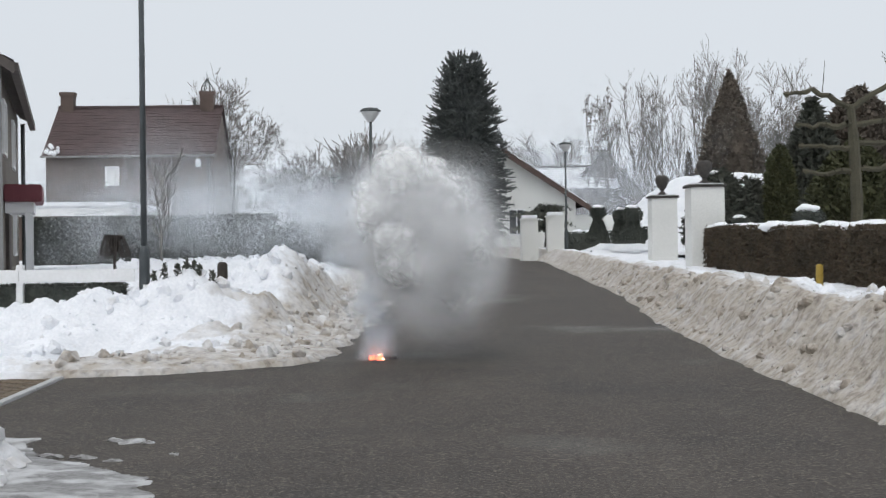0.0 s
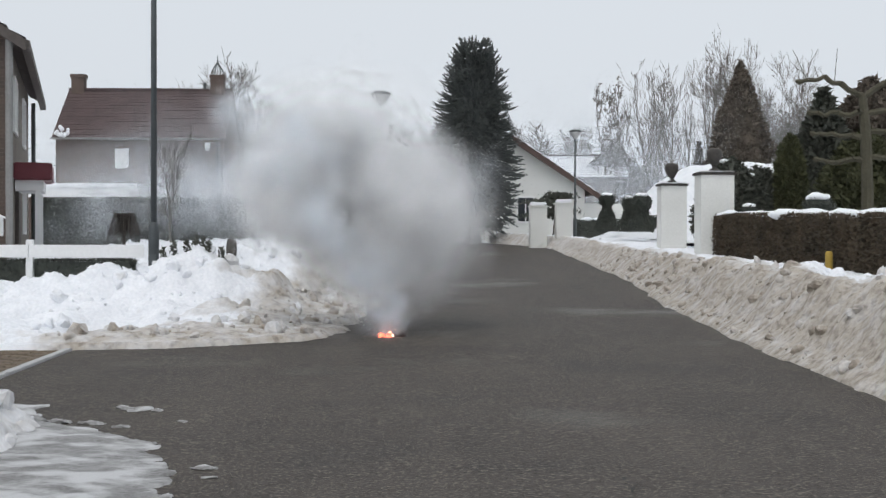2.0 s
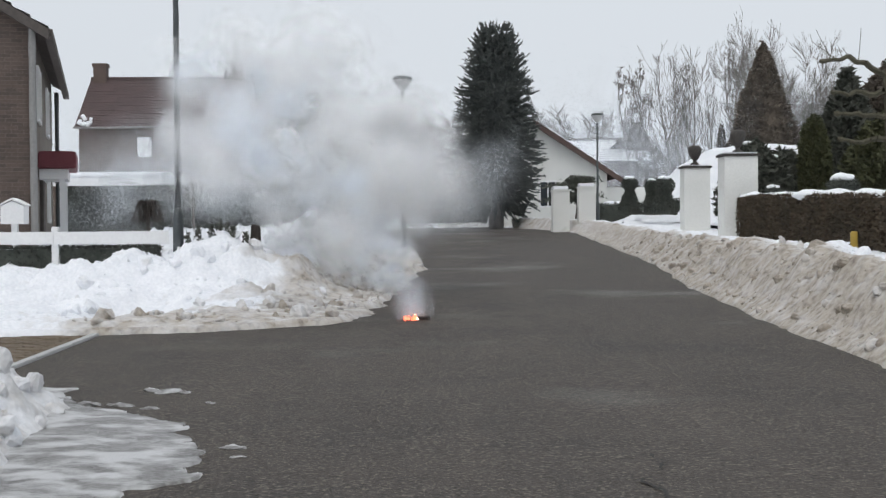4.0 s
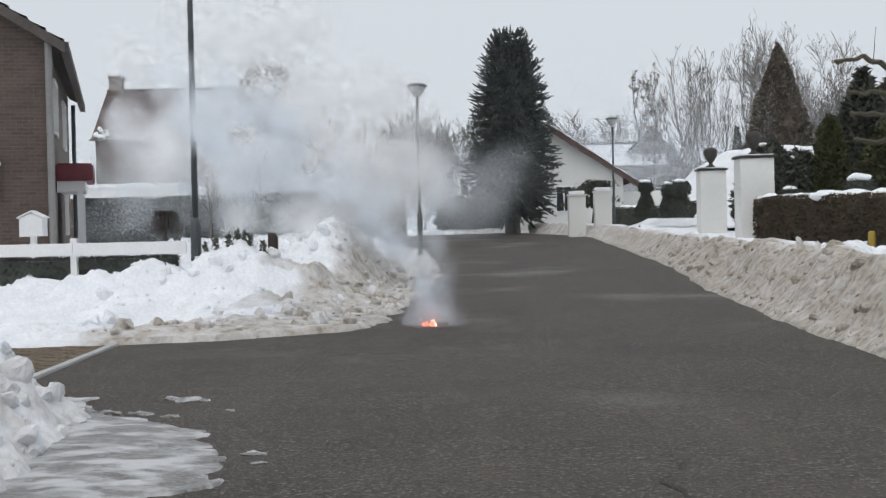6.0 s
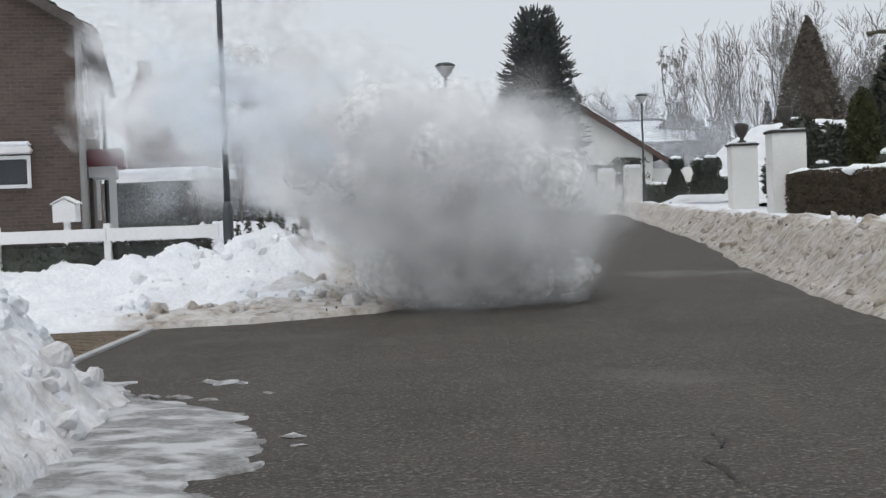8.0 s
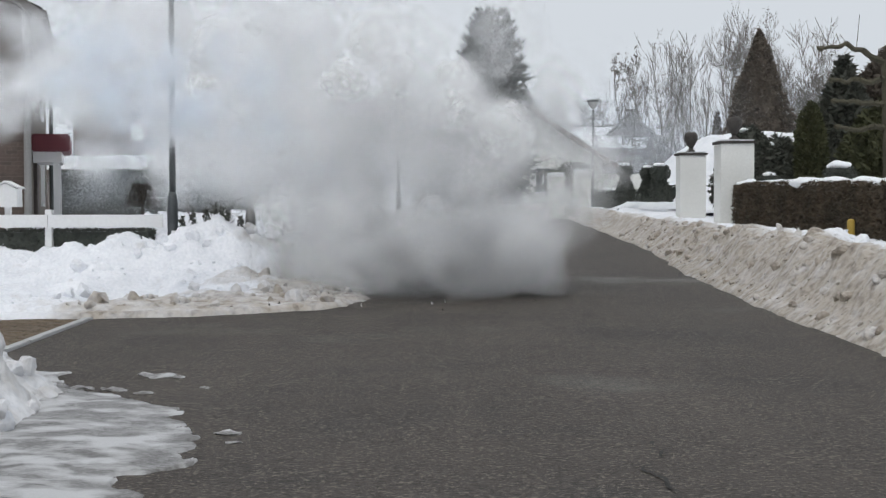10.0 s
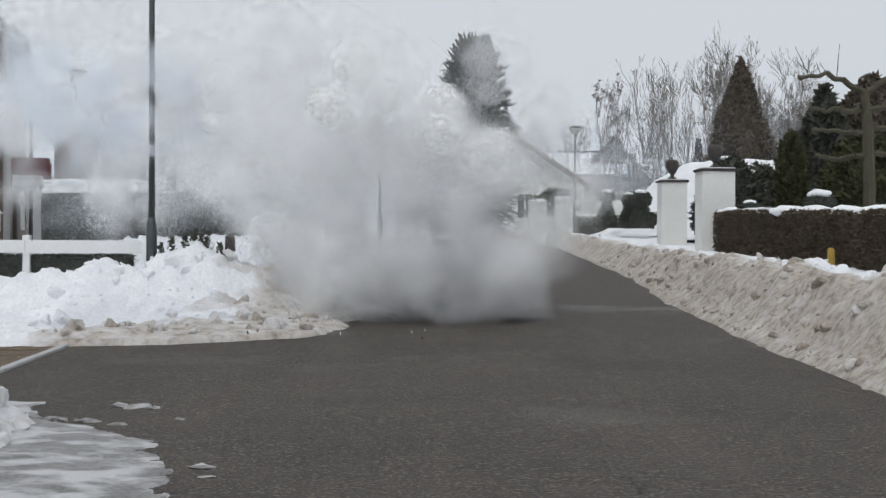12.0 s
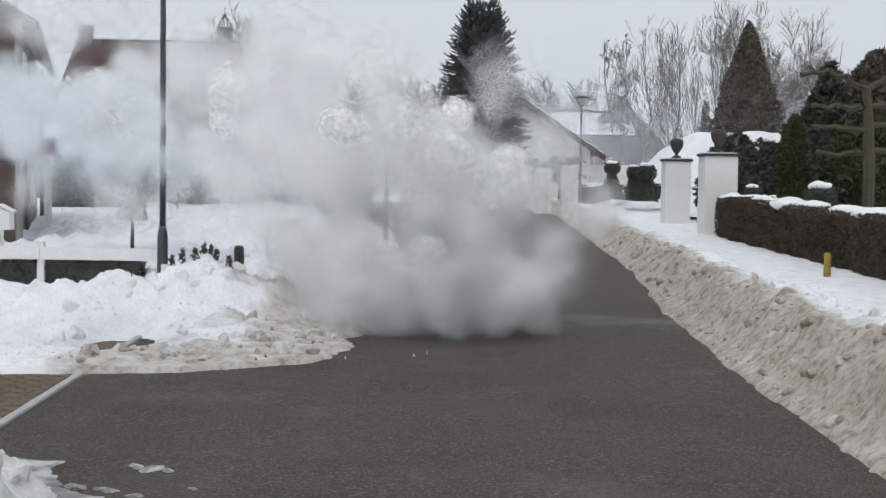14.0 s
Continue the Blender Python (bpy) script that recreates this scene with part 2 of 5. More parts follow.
def dirty_snow():
    """Snow soiled by grit where the mesh's own dirt value says so."""
    m = material("ploughed_snow", (0.72, 0.74, 0.78), (0.88, 0.89, 0.92), 3.5, 0.8, 0.8, 26, bump_size=0.05)
    n, l = m.node_tree.nodes, m.node_tree.links
    b = n["Principled BSDF"]
    clean = b.inputs["Base Color"].links[0].from_socket
    at = n.new("ShaderNodeAttribute")
    at.attribute_name = "dirt"
    tc = n.new("ShaderNodeTexCoord")
    nz = n.new("ShaderNodeTexNoise")
    nz.inputs["Scale"].default_value, nz.inputs["Detail"].default_value = 5.0, 8.0
    l.new(tc.outputs["Object"], nz.inputs["Vector"])
    add = n.new("ShaderNodeMath")
    add.operation = "MULTIPLY_ADD"
    add.inputs[1].default_value, add.inputs[2].default_value = 1.6, -0.8
    l.new(nz.outputs["Fac"], add.inputs[0])
    total = n.new("ShaderNodeMath")
    total.operation, total.use_clamp = "ADD", True
    l.new(add.outputs[0], total.inputs[0])
    l.new(at.outputs["Fac"], total.inputs[1])
    soil = n.new("ShaderNodeValToRGB")
    soil.color_ramp.elements[0].color = (0.43, 0.385, 0.33, 1)
    soil.color_ramp.elements[1].color = (0.17, 0.14, 0.115, 1)
    fine = n.new("ShaderNodeTexNoise")
    fine.inputs["Scale"].default_value, fine.inputs["Detail"].default_value = 14.0, 6.0
    l.new(tc.outputs["Object"], fine.inputs["Vector"])
    soil.color_ramp.elements[0].position, soil.color_ramp.elements[1].position = 0.45, 0.75
    l.new(fine.outputs["Fac"], soil.inputs[0])
    mix = n.new("ShaderNodeMix")
    mix.data_type = "RGBA"
    l.new(total.outputs[0], mix.inputs["Factor"])
    l.new(clean, mix.inputs["A"])
    l.new(soil.outputs[0], mix.inputs["B"])
    l.new(mix.outputs["Result"], b.inputs["Base Color"])
    return m


DIRTY_SNOW = dirty_snow()
SNOW_LEFT = [(12.7, -9.0), (12.78, -3.4), (13.0, -2.3), (13.5, -1.2), (13.9, -0.85), (15.8, -0.75), (19, -0.55), (23.6, -0.35), (30, -0.6), (36, -1.0), (43, -2.2), (50, -5), (56, -12)]
PILES = [(-1.85, 19.3, 0.65, 1.3, 0.78), (-1.6, 21.5, 0.6, 1.6, 0.5), (-2.65, 16.35, 0.7, 0.4, 0.46), (-1.75, 16.6, 0.5, 0.55, 0.34), (-3.9, 16.2, 0.7, 0.6, 0.14),
         (-1.8, 25.5, 0.6, 2.5, 0.3), (-2.1, 31, 0.7, 3.5, 0.25), (-5.8, 18.5, 0.5, 0.5, 0.12), (-1.35, 15.5, 0.35, 0.3, 0.12), (-2.3, 15.4, 0.4, 0.25, 0.12)]


def snow_left(x, y):
    s = interp(y, SNOW_LEFT) - x + 0.16 * fbm(x, y, 5, 4, 1.4)
    if y < 13.1:
        s = min(s, (y - 12.75) * 1.5 + 0.15 * fbm(x, y, 8, 3, 2.0))
    d = 0.06 * smooth(0, 0.12, s) + 0.05 * smooth(0.3, 1.3, s)
    rough = 0.35 + 0.65 * smooth(15.0, 16.2, y)
    for px, py, rx, ry, h in PILES:
        d += h * smooth(0.3, 1.1, min(s, (y - 12.7) * 0.8)) * math.exp(-(((x - px) / rx) ** 2 + ((y - py) / ry) ** 2))
    d += 0.22 * smooth(15.2, 16.4, y) * smooth(1.0, 2.2, s)
    lump = abs(fbm(x, y, 2, 4, 1.7)) * 0.24 + 0.055 * abs(fbm(x, y, 7, 3, 5.0)) + 0.03 * fbm(x, y, 9, 3, 11.0)
    d += (lump - 0.05) * (0.35 + 0.65 * smooth(0.6, 1.4, s)) * rough * smooth(0.0, 0.3, s)
    d -= 0.42 * math.exp(-(((x + 3.4) / 0.42) ** 2 + ((y - 14.9) / 0.5) ** 2) * 1.3)
    d -= 0.4 * math.exp(-(((x + 5.0) / 0.7) ** 2 + ((y - 15.5) / 0.12) ** 2))
    d *= 1 - 0.8 * math.exp(-(((x + 3.4) / 0.75) ** 2 + ((y - 14.3) / 0.6) ** 2))
    sd = min(s, (y - 12.7) * 0.75)
    dirt = (1.1 - 1.15 * smooth(0.75, 1.5, sd)) * smooth(-4.0, -3.1, x)
    dirt += 0.55 * smooth(0.1, 0.5, fbm(x, y, 11, 3, 1.5)) * smooth(-4.5, -3.0, x) * smooth(19.0, 16.5, y)
    dirt -= 0.35 * smooth(22, 30, y)
    return (d if s > 0 else -0.1), min(0.9, dirt) - 0.15


def snow_right(x, y):
    s = x - interp(y, RIGHT_EDGE) + 0.06 * fbm(x, y, 15, 4, 1.1)
    top = interp(y, [(4, 0.62), (10, 0.66), (14, 0.62), (20, 0.5), (30, 0.42), (50, 0.38)])
    wide = interp(y, [(5, 0.75), (20, 0.7), (40, 0.6)])
    d = 0.06 * smooth(0, 0.1, s) + (top - 0.06) * smooth(0.05, wide, s)
    d -= (top - 0.28) * smooth(wide + 0.25, wide + 1.3, s)
    face = smooth(0.1, 0.5, s) * (1 - 0.75 * smooth(wide + 0.2, wide + 1.1, s))
    d += (abs(fbm(x, y, 21, 4, 1.2)) * 0.13 - 0.03 + 0.035 * fbm(x, y, 25, 4, 4.0) + 0.02 * fbm(x, y, 27, 2, 14.0)) * face
    dirt = 0.95 - 1.0 * smooth(wide * 0.85, wide + 0.45, s) - 0.2 * smooth(35, 48, y)
    return (d if s > 0 else -0.1), dirt


def snow_near(x, y):
    e = interp(y, [(5.0, -1.9), (6.1, -2.1), (7.3, -2.15), (8.3, -2.3), (8.9, -2.7), (9.2, -3.6), (9.4, -6)])
    s = e - x + 0.12 * fbm(x, y, 31, 4, 2.0)
    s = min(s, 9.35 - y + 0.1 * fbm(x, y, 33, 3, 2.0))
    s += 0.1
    d = 0.72 * smooth(-0.1, 0.85, s) + 0.05 * smooth(0, 0.1, s)
    d += (abs(fbm(x, y, 35, 4, 2.0)) * 0.14 - 0.04 + 0.035 * fbm(x, y, 37, 3, 8.0)) * smooth(0.0, 0.35, s)
    return (d if s > 0 else -0.1), 0.35 - 0.5 * smooth(0.1, 0.7, s)


def snow_field(name, depth, xs, ys, label):
    pts, dirt = [], []
    for x in xs:
        row = []
        for y in ys:
            d, k = depth(float(x), float(y))
            row.append((x, y, ground_z(x, y) + d))
            dirt.append(k)
        pts.append(row)
    me = grid_mesh(name, np.array(pts))
    at = me.attributes.new("dirt", "FLOAT", "POINT")
    at.data.foreach_set("value", np.array(dirt, dtype=np.float32))
    tagged(part(name, me, DIRTY_SNOW), label, "snow bank", kind="structure")


def snow_banks():
    snow_field("snow_bank_1", snow_left, np.concatenate([np.linspace(-9, -5, 50), np.linspace(-4.96, 0.4, 140)]), np.concatenate([np.linspace(12.5, 22, 220), np.linspace(22.15, 56, 130)]),
               "ploughed snow heaps, white lawn side, brown slush at the road")
    snow_field("snow_bank_2", snow_right, np.concatenate([np.linspace(2.7, 4.9, 62), np.linspace(5.0, 7.6, 26)]), np.concatenate([np.linspace(4, 22, 400), np.linspace(22.12, 56, 200)]),
               "long ploughed snow bank with brown gritty face along the road")
    snow_field("snow_bank_3", snow_near, np.linspace(-5.5, -1.6, 130), np.linspace(4.5, 9.8, 170), "ploughed snow heap with crumbs at the kerb")


# ---- houses ----
def window(parent, w, h, m, frame_mat, name="window", depth=0.1, bars=(0.5,), glass=None):
    """A framed window in its own x-z plane, front towards -y."""
    t = 0.07
    bm = bmesh.new()
    box(bm, -w / 2, -0.03, 0, w / 2, depth, t)
    box(bm, -w / 2, -0.03, h - t, w / 2, depth, h)
    box(bm, -w / 2, -0.03, t, -w / 2 + t, depth, h - t)
    box(bm, w / 2 - t, -0.03, t, w / 2, depth, h - t)
    for b in bars:
        box(bm, -w / 2 + b * w - 0.025, -0.02, t, -w / 2 + b * w + 0.025, depth, h - t)
    fr = part(name, bm, frame_mat, parent)
    fr.matrix_basis = m
    part("pane", one_box(-w / 2 + t, 0.03, t, w / 2 - t, 0.05, h - t), glass or GLASS_DARK, fr)
    return fr


def slope_tiles(bm, p0, p1, p2, p3, rows, thick=0.05):
    """Stepped courses of tiles, one sheet, on the slope from eave p0-p1 to ridge p3-p2."""
    p0, p1, p2, p3 = map(Vector, (p0, p1, p2, p3))
    up = (p1 - p0).cross(p3 - p0).normalized()
    if up.z < 0:
        up = -up
    last = None
    for r in range(rows):
        a = r / rows
        low = [bm.verts.new(p0.lerp(p3, a)), bm.verts.new(p1.lerp(p2, a))] if last is None else last
        top = [bm.verts.new(p0.lerp(p3, a) + up * thick), bm.verts.new(p1.lerp(p2, a) + up * thick)]
        b = (r + 1) / rows
        last = [bm.verts.new(p0.lerp(p3, b)), bm.verts.new(p1.lerp(p2, b))]
        bm.faces.new((low[0], low[1], top[1], top[0]))
        bm.faces.new((top[0], top[1], last[1], last[0]))
    return bm


def brick_house():
    """The two-storey house with its ridge across the view."""
    gz = ground_z(-15, 70)
    h = empty("house", -15.4, 72.6, gz, 1.0)
    tagged(h, "dark brick two-storey house with red tiled roof and two chimneys", "house")
    w, d, eave, ridge = 4.5, 7.0, 6.45 - gz, 9.35 - gz
    part("wall", one_box(-w, 0, -0.3, w, d, eave), BRICK_DARK, h, "dark brown brick wall")
    for x0, x1 in ((-w, -w + 0.25), (w - 0.25, w)):
        bm = bmesh.new()
        v = [bm.verts.new(q) for q in ((x0, 0, eave), (x0, d, eave), (x0, d / 2, ridge - 0.05), (x1, 0, eave), (x1, d, eave), (x1, d / 2, ridge - 0.05))]
        bm.faces.new(v[:3]), bm.faces.new(v[3:])
        for i, j in ((0, 1), (1, 2), (2, 0)):
            bm.faces.new((v[i], v[j], v[j + 3], v[i + 3]))
        part("gable", bm, BRICK_DARK, h)
    bm = bmesh.new()
    slope_tiles(bm, (-w - 0.15, -0.35, eave - 0.1), (w + 0.12, -0.35, eave - 0.1), (w + 0.12, d / 2, ridge), (-w - 0.15, d / 2, ridge), 30, 0.012)
    slope_tiles(bm, (-w - 0.15, d + 0.35, eave - 0.1), (w + 0.12, d + 0.35, eave - 0.1), (w + 0.12, d / 2, ridge), (-w - 0.15, d / 2, ridge), 30, 0.012)
    box(bm, -w - 0.15, d / 2 - 0.12, ridge - 0.04, w + 0.12, d / 2 + 0.12, ridge + 0.1)
    roof = part("roof", bm, ROOF_RED, h, "faded red tiled roof")
    part("gutter", one_box(-w - 0.2, -0.46, eave - 0.18, w + 0.2, -0.34, eave - 0.08), PIPE, h, "pale gutter with a rim of snow")
    for x0, x1 in ((-w + 0.05, -w + 0.75), (w - 1.15, w - 0.4)):
        c = part("chimney", box(one_box(x0, d / 2 - 0.35, ridge - 0.5, x1, d / 2 + 0.35, ridge + 0.75), x0 - 0.05, d / 2 - 0.4, ridge + 0.66, x1 + 0.05, d / 2 + 0.4, ridge + 0.86),
                 BRICK_DARK, roof)
    bm = bmesh.new()
    cx = w - 0.78
    for k in range(4):
        a = k * math.pi / 2 + 0.6
        pts = [(0.3, 0.85), (0.36, 1.05), (0.26, 1.25), (0.1, 1.45), (0.0, 1.62)]
        for (r0, z0), (r1, z1) in zip(pts, pts[1:]):
            p, q = Vector((cx + r0 * math.cos(a), d / 2 + r0 * math.sin(a), ridge + z0)), Vector((cx + r1 * math.cos(a), d / 2 + r1 * math.sin(a), ridge + z1))
            bmesh.ops.create_cone(bm, segments=6, radius1=0.035, radius2=0.035, depth=(q - p).length,
                                  matrix=Matrix.Translation((p + q) / 2) @ (q - p).to_track_quat("Z", "Y").to_matrix().to_4x4())
    cylinder(bm, cx, d / 2, ridge + 1.6, ridge + 2.0, 0.03, 0.015, 6)
    part("chimney_crown", bm, STEEL, h, "wrought iron ornament on the chimney")
    part("flue", cylinder(bmesh.new(), w - 1.5, d / 2, ridge, ridge + 0.45, 0.09, 0.09, 10), STEEL, h)
    window(h, 0.75, 1.05, pose(-w + 3.55, -0.06, 4.75 - gz), WHITE_PAINT, bars=(), glass=WHITE_PAINT)
    part("downpipe", cylinder(bmesh.new(), w - 0.25, -0.12, 0, eave - 0.2, 0.06, 0.06, 8), STEEL, h)
    part("wall_lamp", one_box(w - 0.95, -0.25, eave - 0.7, w - 0.7, 0, eave - 0.3, bevel=0.03), WHITE_PAINT, h)
    rng = np.random.default_rng(3)
    bm = bmesh.new()
    for _ in range(14):
        x, k = rng.uniform(-w, -w + 0.7), rng.uniform(0.0, 0.22)
        bmesh.ops.create_icosphere(bm, subdivisions=1, radius=rng.uniform(0.06, 0.16), matrix=Matrix.Translation((x, -0.35 + k * 3.8, eave + k * 3.0)))
    part("roof_snow", bm, SNOW_CAP, h)


def garage():
    gz = ground_z(-15, 55)
    h = tagged(empty("garage", -13.2, 53, gz), "low garage with white fascia and snowy flat roof", "garage")
    part("wall", one_box(-3.2, 0, -0.2, 1.9, 6, 1.95), BRICK_DARK, h)
    part("fascia", one_box(-3.35, -0.15, 1.95, 2.05, 6.15, 2.25), WHITE_PAINT, h)
    part("roof_snow", one_box(-3.3, -0.1, 2.25, 2.0, 6.1, 2.5, bevel=0.1), SNOW_CAP, h)


def near_house():
    """The gabled house by the lawn; local y runs back along its side wall."""
    gz = ground_z(-8, 26)
    h = tagged(empty("house", -7.95, 26.0, gz, 14.6), "brown brick gabled house with pale side wall and porch", "house")
    eave, back, wide = 5.0 - gz, 12.6, 8.6
    rise = eave + wide / 2 * 0.62
    bm = prism(bmesh.new(), [(0, -0.2), (0, eave), (-wide / 2, rise), (-wide, eave), (-wide, -0.2)], 0, 0.35)
    part("gable_wall", bm, BRICK_NEAR, h, "brown brick gable wall")
    part("side_wall", one_box(-0.3, 0.35, -0.2, -0.02, back, eave), BEIGE, h, "beige rendered side wall")
    part("back_wall", one_box(-wide, back - 0.3, -0.2, -0.31, back, eave), BRICK_NEAR, h)
    bm = bmesh.new()
    slope_tiles(bm, (0.35, -0.25, eave - 0.2), (0.35, back + 0.2, eave - 0.2), (-wide / 2, back + 0.2, rise + 0.05), (-wide / 2, -0.25, rise + 0.05), 14)
    slope_tiles(bm, (-wide - 0.35, -0.25, eave - 0.2), (-wide - 0.35, back + 0.2, eave - 0.2), (-wide / 2, back + 0.2, rise + 0.05), (-wide / 2, -0.25, rise + 0.05), 14)
    part("roof", bm, GREY_TILE, h)
    bm = bmesh.new()
    for a, b in (((0.38, eave - 0.22), (-wide / 2, rise + 0.02)), ((-wide - 0.38, eave - 0.22), (-wide / 2, rise + 0.02))):
        prism(bm, [a, b, (b[0], b[1] - 0.24), (a[0], a[1] - 0.2)], -0.3, -0.2)
    part("bargeboard", bm, GREY_TILE, h)
    part("gutter", one_box(0.3, -0.2, eave - 0.35, 0.45, back + 0.2, eave - 0.2), GREY_TILE, h)
    part("downpipe", cylinder(bmesh.new(), 0.07, -0.08, 0, eave - 0.2, 0.07, 0.07, 10), PIPE, h, "pale grey corner downpipe")
    part("downpipe", cylinder(bmesh.new(), 0.12, back - 0.2, 0, eave - 0.2, 0.06, 0.06, 10), STEEL, h)
    for y, z, w, hh in ((4.2, 3.1, 1.5, 1.2), (9.0, 3.1, 1.5, 1.2), (9.2, 0.9, 1.4, 1.3)):
        window(h, w, hh, pose(0, y, z, 0, 0, 90), WHITE_PAINT)
    porch = part("porch_roof", one_box(-0.02, 3.6, 2.08, 0.78, 6.2, 2.46, bevel=0.03), MAROON, h, "maroon painted porch fascia")
    part("porch_soffit", one_box(0.0, 3.8, 1.85, 0.6, 6.0, 2.08), WHITE_PAINT, h)
    for y in (3.95, 5.9):
        part("porch_post", one_box(0.42, y - 0.06, -0.2, 0.54, y + 0.06, 1.85), WHITE_PAINT, h)
    part("door", one_box(-0.02, 4.4, 0.0, 0.06, 5.4, 1.85, bevel=0.01), GREY_TILE, h)
    wn_ = window(h, 2.4, 0.62, pose(-2.1, -0.05, 1.55), WHITE_PAINT, bars=(0.33, 0.66))
    part("awning", one_box(-3.4, -0.5, 2.2, -0.85, 0, 2.32, bevel=0.03), WHITE_PAINT, h, "white window canopy")
    part("awning_snow", one_box(-3.38, -0.48, 2.32, -0.87, -0.02, 2.42, bevel=0.04), SNOW_CAP, h)


def white_house():
    gz = ground_z(5, 60)
    h = tagged(empty("house", 4.2, 60, gz, 0), "white plastered house with gabled brown roof and side wing", "house")
    z = lambda v: v - gz
    ridge, low = z(5.45), z(3.3)
    bm = prism(bmesh.new(), [(-0.9, -0.3), (-0.9, z(5.0)), (-0.25, ridge), (3.0, low), (3.0, -0.3)], 0, 0.4)
    part("gable_wall", bm, PLASTER, h, "white plastered gable wall")
    part("side_wall", one_box(2.7, 0.4, -0.3, 3.0, 11, low), PLASTER, h)
    bm = bmesh.new()
    slope_tiles(bm, (3.6, -0.35, low - 0.3), (3.6, 11, low - 0.3), (-0.25, 11, ridge + 0.12), (-0.25, -0.35, ridge + 0.12), 12)
    slope_tiles(bm, (-4.2, -0.35, low - 0.3), (-4.2, 11, low - 0.3), (-0.25, 11, ridge + 0.12), (-0.25, -0.35, ridge + 0.12), 12)
    part("roof", bm, ROOF_BROWN, h)
    part("bargeboard", prism(bmesh.new(), [(3.65, low - 0.33), (-0.25, ridge + 0.1), (-0.25, ridge - 0.15), (3.6, low - 0.55)], -0.45, -0.32), ROOF_BROWN, h)
    part("roof_snow", prism(bmesh.new(), [(3.6, low - 0.22), (0.4, ridge - 0.2), (0.4, ridge - 0.12), (3.6, low - 0.14)], 0.5, 10.5), SNOW_CAP, h)
    # wing towards the street
    part("wing_wall", prism(bmesh.new(), [(-4.6, -0.3), (-4.6, z(3.75)), (-2.6, z(4.9)), (-0.91, z(4.9)), (-0.91, -0.3)], 1.0, 1.35), PLASTER, h)
    bm = bmesh.new()
    slope_tiles(bm, (-4.9, 0.7, z(3.55)), (-4.9, 8, z(3.55)), (-2.6, 8, z(5.0)), (-2.6, 0.7, z(5.0)), 8)
    part("wing_roof", bm, ROOF_BROWN, h)
    for x in (-4.1, -3.4, -2.7):
        window(h, 0.45, 0.85, pose(x, 0.97, z(2.55)), WHITE_PAINT, bars=())
    window(h, 0.8, 1.2, pose(0.35, -0.04, z(1.7)), WHITE_PAINT)
    part("annex", one_box(3.05, 0.8, -0.3, 5.6, 6, z(2.6)), PLASTER, h)


def barn(x, y, w, ridge, eave, snow, rz, label, mat, name="house"):
    gz = ground_z(x, y)
    h = tagged(empty(name, x, y, gz, rz), label, "house")
    d = 6.0
    part("wall", one_box(-w, 0, -0.3, w, d, eave - gz), mat, h)
    for s in (-1, 1):
        bm = bmesh.new()
        prism(bm, [(0, eave - gz), (d, eave - gz), (d / 2, ridge - gz)], -0.1, 0.1)
        bmesh.ops.rotate(bm, verts=bm.verts, cent=(0, 0, 0), matrix=Matrix.Rotation(radians(90), 3, "Z"))
        bmesh.ops.translate(bm, verts=bm.verts, vec=(s * (w - 0.1), 0, 0))
        part("gable", bm, mat, h)
    bm = bmesh.new()
    for y0 in (-0.4, d + 0.4):
        slope_tiles(bm, (-w - 0.3, y0, eave - gz - 0.15), (w + 0.3, y0, eave - gz - 0.15), (w + 0.3, d / 2, ridge - gz), (-w - 0.3, d / 2, ridge - gz), 10)
    part("roof", bm, SNOW_CAP if snow else GREY_TILE, h)
    part("ridge_cap", one_box(-w - 0.3, d / 2 - 0.2, ridge - gz, w + 0.3, d / 2 + 0.2, ridge - gz + 0.12), GREY_TILE, h)


BEIGE = material("beige_render", (0.14, 0.122, 0.105), (0.19, 0.165, 0.14), 1.2, 0.9, 0.3, 30)
BARN_WALL = material("grey_render", (0.15, 0.135, 0.125), (0.2, 0.185, 0.17), 1.2, 0.9, 0.4, 25)
def brickwork(name, one, two, joint):
    """Stretcher bond of brown bricks with recessed joints, on upright walls."""
    m = material(name, one, two, 1.2, 0.9, 0.4, 25)
    n, l = m.node_tree.nodes, m.node_tree.links
    b = n["Principled BSDF"]
    tone = b.inputs["Base Color"].links[0].from_socket
    tc, sep, both, wall = n.new("ShaderNodeTexCoord"), n.new("ShaderNodeSeparateXYZ"), n.new("ShaderNodeMath"), n.new("ShaderNodeCombineXYZ")
    l.new(tc.outputs["Object"], sep.inputs[0])
    l.new(sep.outputs["X"], both.inputs[0])
    l.new(sep.outputs["Y"], both.inputs[1])
    l.new(both.outputs[0], wall.inputs["X"])
    l.new(sep.outputs["Z"], wall.inputs["Y"])
    bond = n.new("ShaderNodeTexBrick")
    for key, value in (("Scale", 1.0), ("Mortar Size", 0.006), ("Brick Width", 0.22), ("Row Height", 0.072), ("Bias", -0.2)):
        bond.inputs[key].default_value = value
    bond.inputs["Color1"].default_value, bond.inputs["Color2"].default_value, bond.inputs["Mortar"].default_value = (0.92, 0.88, 0.86, 1), (0.62, 0.62, 0.64, 1), (*joint, 1)
    l.new(wall.outputs[0], bond.inputs["Vector"])
    mul = n.new("ShaderNodeMix")
    mul.data_type, mul.blend_type = "RGBA", "MULTIPLY"
    mul.inputs["Factor"].default_value = 1.0
    l.new(tone, mul.inputs["A"])
    l.new(bond.outputs["Color"], mul.inputs["B"])
    l.new(mul.outputs["Result"], b.inputs["Base Color"])
    return m


